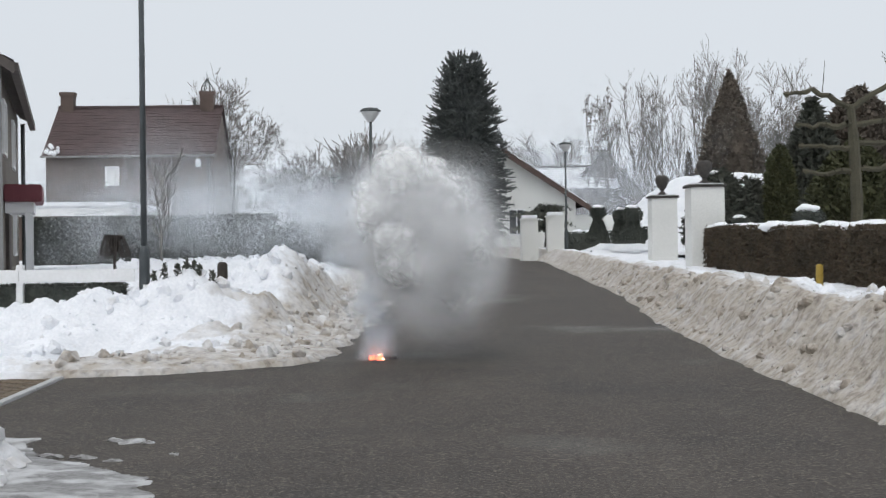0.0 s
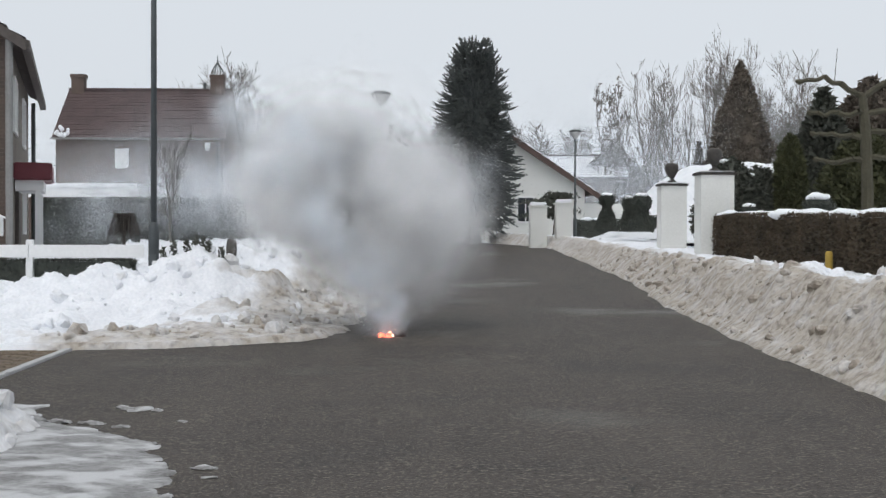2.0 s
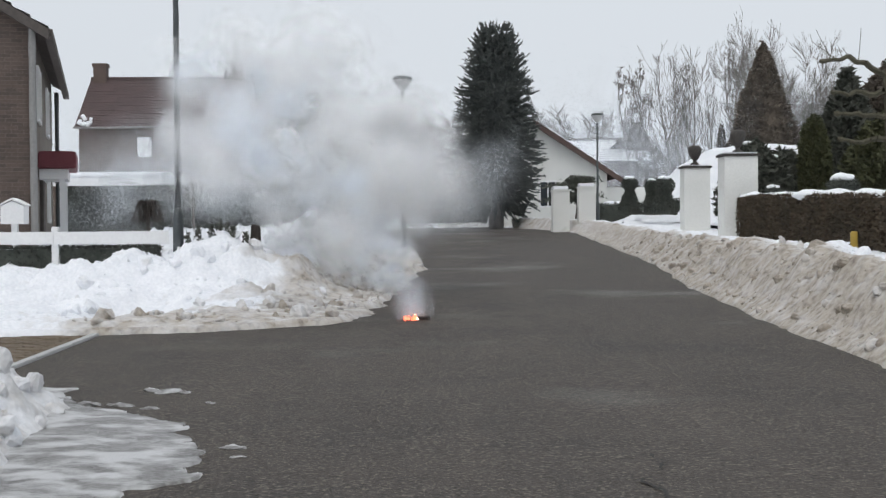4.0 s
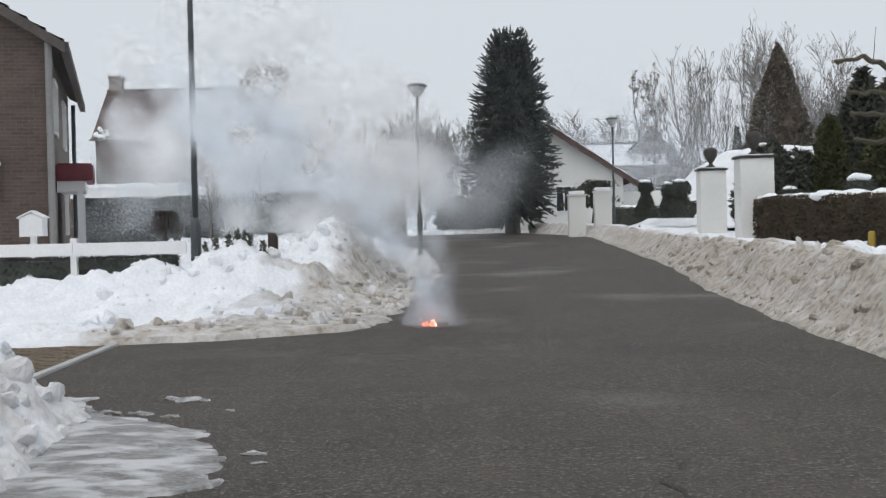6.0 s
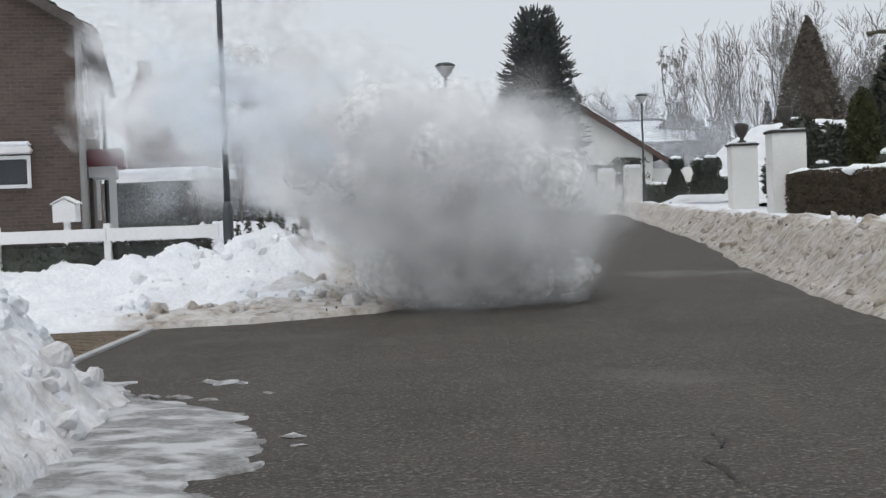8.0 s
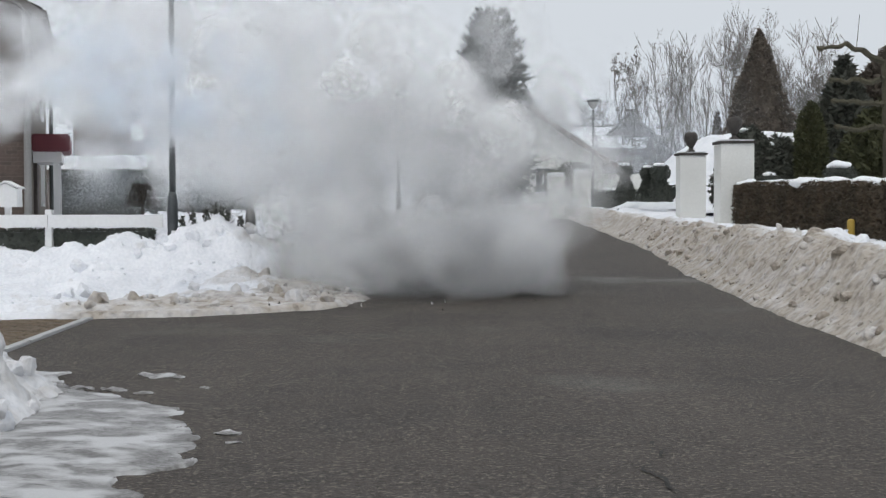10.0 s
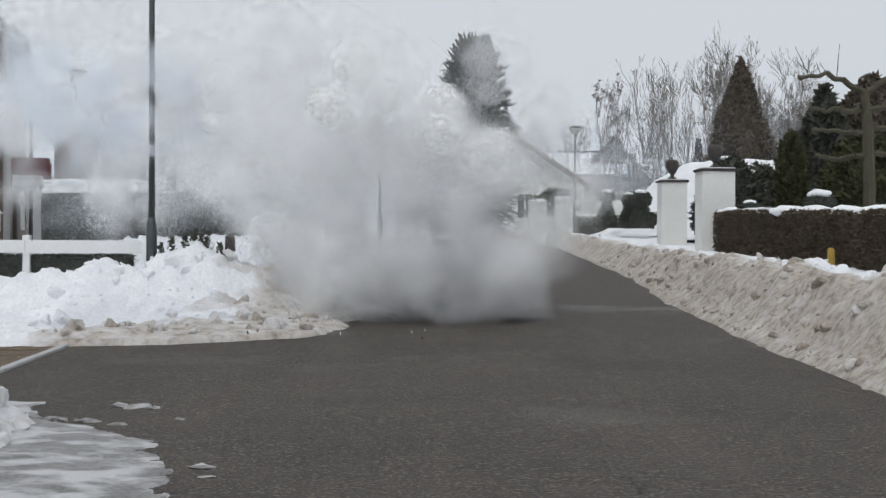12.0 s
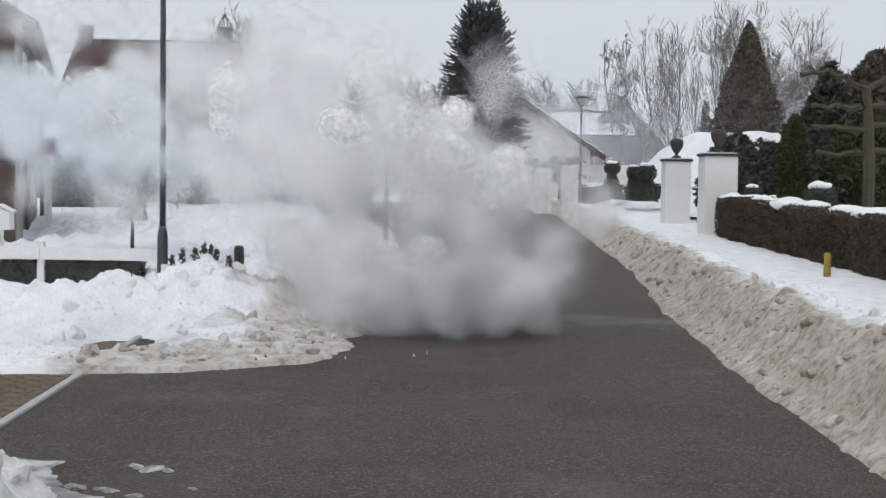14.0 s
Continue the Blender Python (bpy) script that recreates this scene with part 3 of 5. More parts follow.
BRICK_NEAR = brickwork("brown_brick", (0.085, 0.066, 0.056), (0.128, 0.10, 0.086), (1.15, 1.15, 1.15))
PIPE = material("grey_pipe", (0.19, 0.185, 0.18), (0.25, 0.245, 0.24), 2, 0.6, 0.1, 20)
ROOF_BROWN = material("brown_roof", (0.075, 0.05, 0.043), (0.11, 0.075, 0.064), 1.5, 0.85, 0.3, 12, vary=0.1)


# ---- trees and hedges ----
def branches(rng, start, way, length, radius, level, out, bias=0.25, kids=(5, 8), shrink=0.62, wander=0.18, spread=0.75):
    """Tapering limbs as three-sided tubes: (p, q, r0, r1) rows into out."""
    steps = 5 if level > 0 else 3
    p, d, r = np.array(start, float), np.array(way, float), radius
    seg = length / steps
    joints = []
    for k in range(steps):
        d = d + rng.normal(0, wander, 3) + np.array((0, 0, bias * 0.4))
        d /= np.linalg.norm(d)
        q, r1 = p + d * seg, r * 0.84
        out.append((*p, *q, r, r1))
        joints.append((q, d.copy(), r1))
        p, r = q, r1
    if level <= 0:
        return
    for k in range(rng.integers(*kids)):
        q, d0, r0 = joints[rng.integers(1 if level < 3 else 0, len(joints))]
        side = np.cross(d0, rng.normal(0, 1, 3))
        side /= np.linalg.norm(side) + 1e-9
        nd = d0 * rng.uniform(0.5, 1.0) + side * rng.uniform(0.4, 1.0) * spread
        nd /= np.linalg.norm(nd)
        branches(rng, q, nd, length * shrink * rng.uniform(0.75, 1.15), r0 * 0.6, level - 1, out, bias, kids, shrink, wander, spread)


def tube_mesh(name, rows, sides=4):
    a = np.array(rows)
    p, q, r0, r1 = a[:, :3], a[:, 3:6], a[:, 6], a[:, 7]
    d = q - p
    d /= np.linalg.norm(d, axis=1, keepdims=True) + 1e-9
    u = np.cross(d, np.where(np.abs(d[:, 2:3]) > 0.9, [[1.0, 0, 0]], [[0, 0, 1.0]]))
    u /= np.linalg.norm(u, axis=1, keepdims=True) + 1e-9
    v = np.cross(d, u)
    tris = []
    for k in range(sides):
        c0, c1 = 2 * math.pi * k / sides, 2 * math.pi * (k + 1) / sides
        e0, e1 = u * math.cos(c0) + v * math.sin(c0), u * math.cos(c1) + v * math.sin(c1)
        a0, a1, b0, b1 = p + e0 * r0[:, None], p + e1 * r0[:, None], q + e0 * r1[:, None], q + e1 * r1[:, None]
        tris += [np.stack([a0, a1, b1], 1), np.stack([a0, b1, b0], 1)]
    return tri_mesh(name, np.concatenate(tris))


def bare_tree(seed, x, y, height, radius=0.16, trunks=1, levels=4, spread=0.75, bias=0.25, label="bare deciduous tree with fine grey twigs", thin=0.012, kids=(5, 8)):
    rng = np.random.default_rng(seed)
    gz = ground_z(x, y)
    t = tagged(empty("tree", x, y, gz - 0.1), label, "tree")
    stems, twigs = [], []
    for k in range(trunks):
        rows = []
        lean = rng.normal(0, 0.10 if trunks == 1 else 0.2, 3)
        branches(rng, (rng.normal(0, 0.15 * (trunks - 1)), rng.normal(0, 0.15 * (trunks - 1)), 0), np.array((0, 0, 1.0)) + lean * (1, 1, 0),
                 height * 0.56, radius, levels, rows, bias, kids, 0.6, 0.08, spread)
        stems += rows[:5]
        twigs += [(*r[:6], max(r[6], thin), max(r[7], thin * 0.8)) for r in rows[5:]]
    part("trunk", tube_mesh("trunk", stems, 7), BARK, t)
    part("crown", tube_mesh("crown", twigs, 3), BARK, t)
    return t


def upright_tree(seed, x, y, height, stems, lean, label, thin=0.011, leafy=0):
    """Slim bare stems that fork low, with steep limbs and fine twigs up to the tips."""
    rng = np.random.default_rng(seed)
    t = tagged(empty("tree", x, y, ground_z(x, y) - 0.1), label, "tree")
    twigs, tips = [], []
    for k in range(stems):
        p = np.array((rng.normal(0, 0.12), rng.normal(0, 0.12), 0.0))
        side = (k - (stems - 1) / 2) * lean + rng.normal(0, 0.02)
        d = np.array((side, rng.normal(0, 0.06), 1.0))
        tall = 0.86 * height * (1.0 if k == 0 else rng.uniform(0.82, 0.98))
        n, rows = 12, []
        for s in range(n):
            d = d + rng.normal(0, 0.045, 3) * (1, 1, 0.2)
            d /= np.linalg.norm(d)
            f = s / n
            q = p + d * tall / n
            rows.append((*p, *q, 0.085 * (1 - f) + 0.014, 0.085 * (1 - f - 1 / n) + 0.014))
            if f > 0.18:
                for _ in range(rng.integers(1, 4)):
                    a = rng.uniform(0, 2 * math.pi)
                    way = d + np.array((math.cos(a), math.sin(a), 0)) * rng.uniform(0.45, 0.85)
                    made = []
                    branches(rng, p + (q - p) * rng.uniform(0, 1), way / np.linalg.norm(way), height * rng.uniform(0.14, 0.26) * (1.15 - 0.6 * f), 0.035 * (1 - f) + 0.012, 2, made, 0.4, (2, 4), 0.6, 0.12, 0.55)
                    twigs += [(*r[:6], max(r[6], thin), max(r[7], thin * 0.8)) for r in made]
                    tips += [r[3:6] for r in made[-6:]]
            p = q
        part("trunk", tube_mesh("trunk", rows, 7), BARK, t)
    part("crown", tube_mesh("crown", twigs, 3), BARK, t)
    if leafy:
        at = np.array(tips)[rng.integers(0, len(tips), leafy)] + rng.normal(0, 0.05, (leafy, 3))
        part("dead_leaves", tri_mesh("dead_leaves", leaves(rng, at, np.tile((0, 0, -0.5), (leafy, 1)), 0.16)), BARK, t, "withered brown leaves left on the twigs")
    return t


def araucaria():
    """The monkey puzzle tree: whorls of drooping tails of stiff scale leaves."""
    rng = np.random.default_rng(5)
    x, y = 2.05, 55.0
    gz = ground_z(x, y)
    t = tagged(empty("tree", x, y, gz), "tall dark monkey puzzle tree with drooping spiky branches", "tree")
    part("trunk", cylinder(bmesh.new(), 0, 0, -0.2, 7.4, 0.32, 0.12, 12), BARK, t)
    rows, spikes = [], []
    part("heart", lathe(bmesh.new(), [(0.4, 1.1), (0.95, 1.7), (1.1, 3.0), (0.92, 5.0), (0.6, 6.8), (0.3, 7.6), (0.08, 7.9)], 18), ARAU, t)
    rings = 36
    for ring in range(rings):
        u = ring / (rings - 1)
        z0 = 1.0 + u ** 0.95 * 7.1
        arms = int(24 - 10 * u)
        for k in range(arms):
            z = z0 + rng.uniform(-0.09, 0.09)
            reach = np.interp(z, [0.9, 1.8, 3.0, 5.0, 6.6, 7.6, 8.0, 8.25], [1.35, 1.98, 2.15, 1.88, 1.46, 1.1, 0.85, 0.6]) * rng.uniform(0.8, 1.05)
            a = 2 * math.pi * (k + rng.uniform(0, 1)) / arms
            drop = rng.uniform(0.35, 0.62) * (1.25 - 0.85 * u)
            for tail in range(3):
                b = a + (0, 0.17, -0.17)[tail] * (1.0 + 0.6 * u) + rng.normal(0, 0.03)
                out = np.array((math.cos(b), math.sin(b), 0))
                far = reach * (1.0 if tail == 0 else rng.uniform(0.78, 0.97))
                sink = drop * rng.uniform(0.75, 1.25)
                pts = []
                for s in range(7):
                    f = s / 6
                    pts.append(np.array((0, 0, z)) + out * far * (0.4 + 0.6 * f) + np.array((0, 0, 0.14 * f - sink * 1.5 * f ** 1.6 + 1.25 * max(0.0, f - 0.58) ** 1.35)))
                for s, (p, q) in enumerate(zip(pts, pts[1:])):
                    rows.append((*p, *q, 0.03, 0.03 if s < 5 else 0.012))
                    m = 6
                    at = p + (q - p) * rng.uniform(0, 1, (m, 1))
                    way = (q - p) / np.linalg.norm(q - p)
                    nrm = rng.normal(0, 1, (m, 3)) + way * 1.2
                    nrm /= np.linalg.norm(nrm, axis=1, keepdims=True)
                    spikes.append(leaves(rng, at, nrm, 0.075, 0.15))
    part("crown", tube_mesh("crown", rows, 3), ARAU, t)
    part("scale_leaves", tri_mesh("scale_leaves", np.concatenate(spikes)), ARAU, t)


def shell_points(rng, k, shape):
    """Points and normals over a turned shape given as (height, radius) pairs, with the base at zero."""
    hs, rs = np.array([s[0] for s in shape]), np.array([s[1] for s in shape])
    z = rng.uniform(hs[0], hs[-1], 4 * k)
    r = np.interp(z, hs, rs)
    keep = rng.uniform(0, rs.max(), 4 * k) < r + 0.05
    z, r = z[keep][:k], r[keep][:k]
    a = rng.uniform(0, 2 * math.pi, len(z))
    lump = 1 + 0.10 * np.sin(3 * a + 2.1 * z) + 0.07 * np.sin(7 * a - 5 * z)
    r = r * lump * rng.uniform(0.82, 1.04, len(z))
    n = np.stack([np.cos(a), np.sin(a), np.full(len(z), 0.35)], 1)
    return np.stack([r * np.cos(a), r * np.sin(a), z], 1), n / np.linalg.norm(n, axis=1, keepdims=True)


def clipped(seed, name, x, y, shape, mat, label, category, leaf=0.09, k=6000, snow=None, base=0.3):
    """A dense shrub: solid heart, coat of small leaves, and a cap of snow where it carries one."""
    rng = np.random.default_rng(seed)
    t = tagged(empty(name, x, y, ground_z(x, y) + base), label, category)
    part("heart", lathe(bmesh.new(), [(max(0.02, r * 0.86), h) for h, r in shape], 20), mat, t)
    at, n = shell_points(rng, k, shape)
    part("foliage", tri_mesh("foliage", leaves(rng, at, n, leaf)), mat, t)
    if snow:
        bm = bmesh.new()
        for sx, sz, r in snow:
            bmesh.ops.create_icosphere(bm, subdivisions=3, radius=r, matrix=Matrix.LocRotScale((sx, 0, sz), None, (1, 1, 0.45)))
        for v in bm.verts:
            v.co.z += 0.03 * noise.noise(v.co * 6)
        for f in bm.faces:
            f.smooth = True
        part("snow_cap", bm, SNOW_CAP, t)
    return t


def hedge(seed, name, pts, thick, low, high, mat, label, leaf=0.07, per_m=1600, snow=0.0):
    """A clipped hedge along a line of (x, y), with leaves and twigs over its faces."""
    rng = np.random.default_rng(seed)
    x0, y0 = pts[0]
    gz = ground_z(x0, y0)
    t = tagged(empty(name, x0, y0, gz), label, "hedge")
    bm, tris = bmesh.new(), []
    for (ax, ay), (bx, by) in zip(pts, pts[1:]):
        a, b = Vector((ax - x0, ay - y0, ground_z(ax, ay) - gz)), Vector((bx - x0, by - y0, ground_z(bx, by) - gz))
        way = b - a
        length = way.length
        side = Vector((-way.y, way.x, 0)).normalized() * thick / 2
        inset = 0.93
        v = [bm.verts.new(q) for q in (a - side * inset, b - side * inset, b + side * inset, a + side * inset)]
        for q, s in ((a, -1), (b, -1), (b, 1), (a, 1)):
            v.append(bm.verts.new(q + side * inset * s + Vector((0, 0, high * 0.98))))
        for f in ((0, 1, 5, 4), (1, 2, 6, 5), (2, 3, 7, 6), (3, 0, 4, 7), (4, 5, 6, 7)):
            bm.faces.new([v[i] for i in f])
        k = int(length * per_m)
        f, w = rng.uniform(0, 1, (k, 1)), rng.uniform(0, 1, k)
        base = np.array(a) + f * np.array(way)
        where = rng.uniform(0, 1, k)
        s = np.where(where < 0.4, -1.0, np.where(where < 0.6, 1.0, rng.uniform(-1, 1, k)))
        zz = np.where(where < 0.6, low + w * (high - low), high)
        bulge = 1 + 0.06 * np.sin(base[:, 0] * 5 + base[:, 1] * 4 + zz * 3)
        at = base + s[:, None] * np.array(side) * bulge[:, None]
        at[:, 2] = base[:, 2] + zz * (1 + 0.015 * np.sin(base[:, 1] * 3.1))
        n = np.where((where < 0.6)[:, None], s[:, None] * np.array(side.normalized()), np.array([[0, 0, 1.0]]))
        tris.append(leaves(rng, at, n, leaf, 0.6))
        e = int(700 * thick)
        for end, sg in ((a, -1), (b, 1)):
            at = np.array(end) + rng.uniform(-1, 1, (e, 1)) * np.array(side)
            at[:, 2] += rng.uniform(low, high, e)
            tris.append(leaves(rng, at, np.tile(np.array(way.normalized()) * sg, (e, 1)), leaf, 0.6))
        if snow:
            for _ in range(int(length * 2.2)):
                c = a + way * rng.uniform(0, 1) + side * rng.uniform(-0.6, 0.6)
                r = rng.uniform(0.18, 0.4)
                caps = bmesh.new()
                bmesh.ops.create_icosphere(caps, subdivisions=2, radius=r, matrix=Matrix.LocRotScale((c.x, c.y, c.z + high + 0.02), None, (1, 1.3, snow / r * rng.uniform(0.6, 1.2))))
                for v in caps.verts:
                    v.co += Vector(noise.noise_vector(v.co * 4)) * 0.05
                for g in caps.faces:
                    g.smooth = True
                part("snow_clump", caps, SNOW_CAP, t)
    part("heart", bm, mat, t)
    part("foliage", tri_mesh("foliage", np.concatenate(tris)), mat, t)


# ---- street furniture ----
def street_lamp(x, y, head_z, label):
    gz = ground_z(x, y)
    t = tagged(empty("street_lamp", x, y, gz), label, "street lamp")
    h = head_z - gz
    part("pole", lathe(bmesh.new(), [(0.065, 0), (0.065, 1.0), (0.04, 1.12), (0.032, h - 0.32)], 12), STEEL, t)
    part("bowl", lathe(bmesh.new(), [(0.05, h - 0.34), (0.09, h - 0.3), (0.2, h - 0.14), (0.22, h - 0.1)], 20), LAMP_BOWL, t, "frosted lamp bowl")
    part("hood", lathe(bmesh.new(), [(0.225, h - 0.1), (0.235, h - 0.07), (0.16, h - 0.02), (0.03, h)], 20), STEEL, t, "dark lamp hood")


LAMP_BOWL = material("frosted_bowl", (0.45, 0.46, 0.46), (0.55, 0.56, 0.56), 3, 0.4, 0.0)


def tall_pole():
    x, y = -3.4, 17.47
    t = tagged(empty("street_lamp", x, y, ground_z(x, y)), "tall grey steel lamp post standing in the snow", "street lamp")
    part("base", lathe(bmesh.new(), [(0.068, -0.1), (0.068, 1.0), (0.06, 1.07), (0.042, 1.15)], 16), POLE, t)
    part("pole", lathe(bmesh.new(), [(0.041, 1.15), (0.036, 3.5), (0.03, 6.0)], 16), POLE, t)
    part("door", one_box(-0.035, -0.078, 0.35, 0.035, -0.06, 0.75, bevel=0.004), POLE, t)


POLE = material("grey_pole", (0.055, 0.062, 0.066), (0.085, 0.095, 0.10), 5, 0.5, 0.15, 50, metal=0.4)


def gate_pillar(x, y, w, top, urn, label, low=0.4):
    gz = ground_z(x, y)
    t = tagged(empty("gate_pillar", x, y, gz), label, "gate pillar")
    h = top - gz
    part("shaft", one_box(-w / 2, -w / 2, -0.2, w / 2, w / 2, h - 0.06, bevel=0.015), PLASTER, t)
    cap = part("capstone", one_box(-w / 2 - 0.04, -w / 2 - 0.04, h - 0.06, w / 2 + 0.04, w / 2 + 0.04, h, bevel=0.012), TERRA if urn else PLASTER, t)
    bm = box(bmesh.new(), -w / 2, -w / 2, h, w / 2, w / 2, h + (0.03 if urn else 0.12), bevel=0.015 if urn else 0.05)
    part("snow_cap", bm, SNOW_CAP, t)
    if urn:
        u = tagged(empty("urn", x, y, top + 0.03), "dark stone urn on a gate pillar", "urn")
        part("foot", lathe(bmesh.new(), [(0.12, 0), (0.12, 0.04), (0.05, 0.08), (0.05, 0.12)], 16), TERRA, u)
        part("bowl", lathe(bmesh.new(), [(0.05, 0.12), (0.1, 0.18), (0.17, 0.32), (0.185, 0.42), (0.16, 0.5), (0.08, 0.53)], 18), TERRA, u)


# ---- street edge: kerb, pavers, ice ----
PAVER = material("brown_paver", (0.10, 0.075, 0.05), (0.17, 0.13, 0.09), 4, 0.85, 0.5, 60, vary=0.3)
KERB = material("kerb_stone", (0.36, 0.36, 0.36), (0.5, 0.5, 0.5), 5, 0.85, 0.4, 50)
ICE = material("trodden_ice", (0.12, 0.115, 0.11), (0.34, 0.335, 0.33), 6, 0.45, 0.7, 40, bump_size=0.025, stretch=(1, 1.4, 1), spots=(0.52, 0.52, 0.525), spot_scale=3.0, spot_at=0.52)
TAR = material("crack_fill", (0.015, 0.014, 0.013), (0.03, 0.028, 0.026), 9, 0.8, 0.4, 60)


def kerb_and_pavers():
    y = 8.0
    for k in range(8):
        ob = part("kerb_stone", one_box(-0.04, 0.004, -0.15, 0.04, 0.996, 0.022, bevel=0.008), KERB)
        ob.matrix_world = pose(-3.24, y + k, ground_z(-3.24, y + k), 0.97, 0, 0)
        tagged(ob, "pale concrete kerb stone at the road edge", "kerb", "kerb stones")
    bed = tagged(empty("driveway", -4.4, 10.9, ground_z(-4.4, 10.9)), "driveway of brown concrete pavers, partly under snow", "driveway", kind="structure")
    part("bedding", one_box(-1.1, -2.5, -0.2, 1.1, 5.2, -0.03), PAVER, bed).rotation_euler = (0.017, -0.008, 0)
    me = None
    for r in range(28):
        for c in range(11):
            if me is None:
                ob = part("paver", one_box(-0.098, -0.048, -0.06, 0.098, 0.048, 0.01, bevel=0.006), PAVER, bed)
                me = ob.data
            else:
                ob = new("paver", me)
                ob.parent = bed
            x, yy = -1.0 + 0.2 * c + (0.1 if r % 2 else 0), 0.9 + 0.1 * r - 1.6
            ob.matrix_basis = pose(x, yy, 0.017 * yy + 0.008 * x + random.uniform(-0.003, 0.003), random.uniform(-0.6, 0.6), random.uniform(-0.6, 0.6), 0)


def ice_sheet():
    """Trodden ice spilling from the near heap, and loose crumbs of it."""
    pts = []
    xs, ys = np.linspace(-2.9, -1.0, 90), np.linspace(5.0, 9.3, 170)
    for x in xs:
        row = []
        for y in ys:
            e = interp(y, [(5.0, -1.35), (6.1, -1.28), (6.6, -1.14), (7.2, -1.2), (7.8, -1.45), (8.2, -1.8), (8.5, -2.1), (8.8, -2.4)])
            s = e - x + 0.2 * fbm(x, y, 41, 5, 3.0)
            row.append((x, y, ground_z(x, y) + (0.012 + 0.03 * smooth(0, 0.6, s) + 0.006 * fbm(x, y, 44, 4, 4.0) if s > 0 else -0.04)))
        pts.append(row)
    tagged(part("ice_sheet", grid_mesh("ice_sheet", np.array(pts)), ICE), "grey trodden ice sheet on the asphalt", "ice", kind="structure")
    rng = np.random.default_rng(9)
    for x, y, r in ((-1.05, 7.13, 0.05), (-1.78, 9.1, 0.07), (-1.67, 9.06, 0.04), (-1.9, 9.16, 0.05), (-1.42, 8.6, 0.03), (-1.95, 8.55, 0.06), (-2.15, 8.62, 0.06), (-1.75, 8.42, 0.04), (-0.98, 6.9, 0.03)):
        bm = bmesh.new()
        bmesh.ops.create_icosphere(bm, subdivisions=2, radius=r, matrix=Matrix.Diagonal((1.5, 0.9, 0.22, 1)))
        for v in bm.verts:
            v.co += Vector(noise.noise_vector(v.co * 30 + Vector((x * 9, y, 0)))) * r * 0.35
        ob = tagged(part("ice_crumb", bm, ICE), "flat crumb of grey ice on the asphalt", "ice", "ice crumbs")
        ob.matrix_world = pose(x, y, ground_z(x, y) + 0.002, 0.97, -0.46, rng.uniform(0, 180))


def road_cracks():
    rng = np.random.default_rng(12)
    tris = []
    for x0, y0, n, way in ((0.95, 6.8, 6, -1.75), (0.87, 6.3, 9, -1.4)):
        x, y = x0, y0
        for k in range(n):
            a = way + rng.normal(0, 0.5)
            x1, y1 = x + 0.06 * math.cos(a), y + 0.06 * math.sin(a)
            w = rng.uniform(0.002, 0.010)
            nx, ny = -math.sin(a) * w, math.cos(a) * w
            q = [(x - nx, y - ny), (x1 - nx, y1 - ny), (x1 + nx, y1 + ny), (x + nx, y + ny)]
            q = [(u, v, ground_z(u, v) + 0.007) for u, v in q]
            tris += [(q[0], q[1], q[2]), (q[0], q[2], q[3])]
            x, y = x1, y1
    tagged(part("road_crack", tri_mesh("road_crack", tris), TAR), "dark branching crack in the asphalt", "crack", kind="structure")


def snow_lumps():
    """Loose lumps along the ploughed heaps, far past counting."""
    rng = np.random.default_rng(14)
    for name, depth, k, spot, sizes in (
            ("left", snow_left, 900, lambda: (rng.uniform(-4.2, 0.0), rng.uniform(13.1, 24)), (0.02, 0.10)),
            ("right", snow_right, 1100, lambda: (rng.uniform(3.05, 4.4), rng.uniform(5, 30)), (0.012, 0.075)),
            ("near", snow_near, 300, lambda: (rng.uniform(-3.6, -2.0), rng.uniform(5.2, 9)), (0.015, 0.08))):
        bm, dirts = bmesh.new(), []
        while k > 0:
            x, y = spot()
            d, dirt = depth(x, y)
            if d < 0.04:
                continue
            k -= 1
            r = sizes[0] + (sizes[1] - sizes[0]) * rng.uniform(0, 1) ** 5
            made = bmesh.ops.create_icosphere(bm, subdivisions=1 if r < 0.04 else 2, radius=r, matrix=Matrix.LocRotScale(
                (x, y, ground_z(x, y) + d + r * 0.15), Euler(rng.uniform(0, 3, 3)), rng.uniform(0.6, 1.3, 3)))
            for v in made["verts"]:
                v.co += Vector(noise.noise_vector(v.co / r * 0.9)) * r * 0.55
            dirts += [dirt + rng.normal(0, 0.12)] * len(made["verts"])
        me = bpy.data.meshes.new("snow_lumps")
        bm.to_mesh(me)
        bm.free()
        at = me.attributes.new("dirt", "FLOAT", "POINT")
        at.data.foreach_set("value", np.array(dirts, dtype=np.float32))
        tagged(part("snow_lumps", me, DIRTY_SNOW), "loose lumps of soiled snow on the ploughed heap", "snow lumps", kind="stuff")


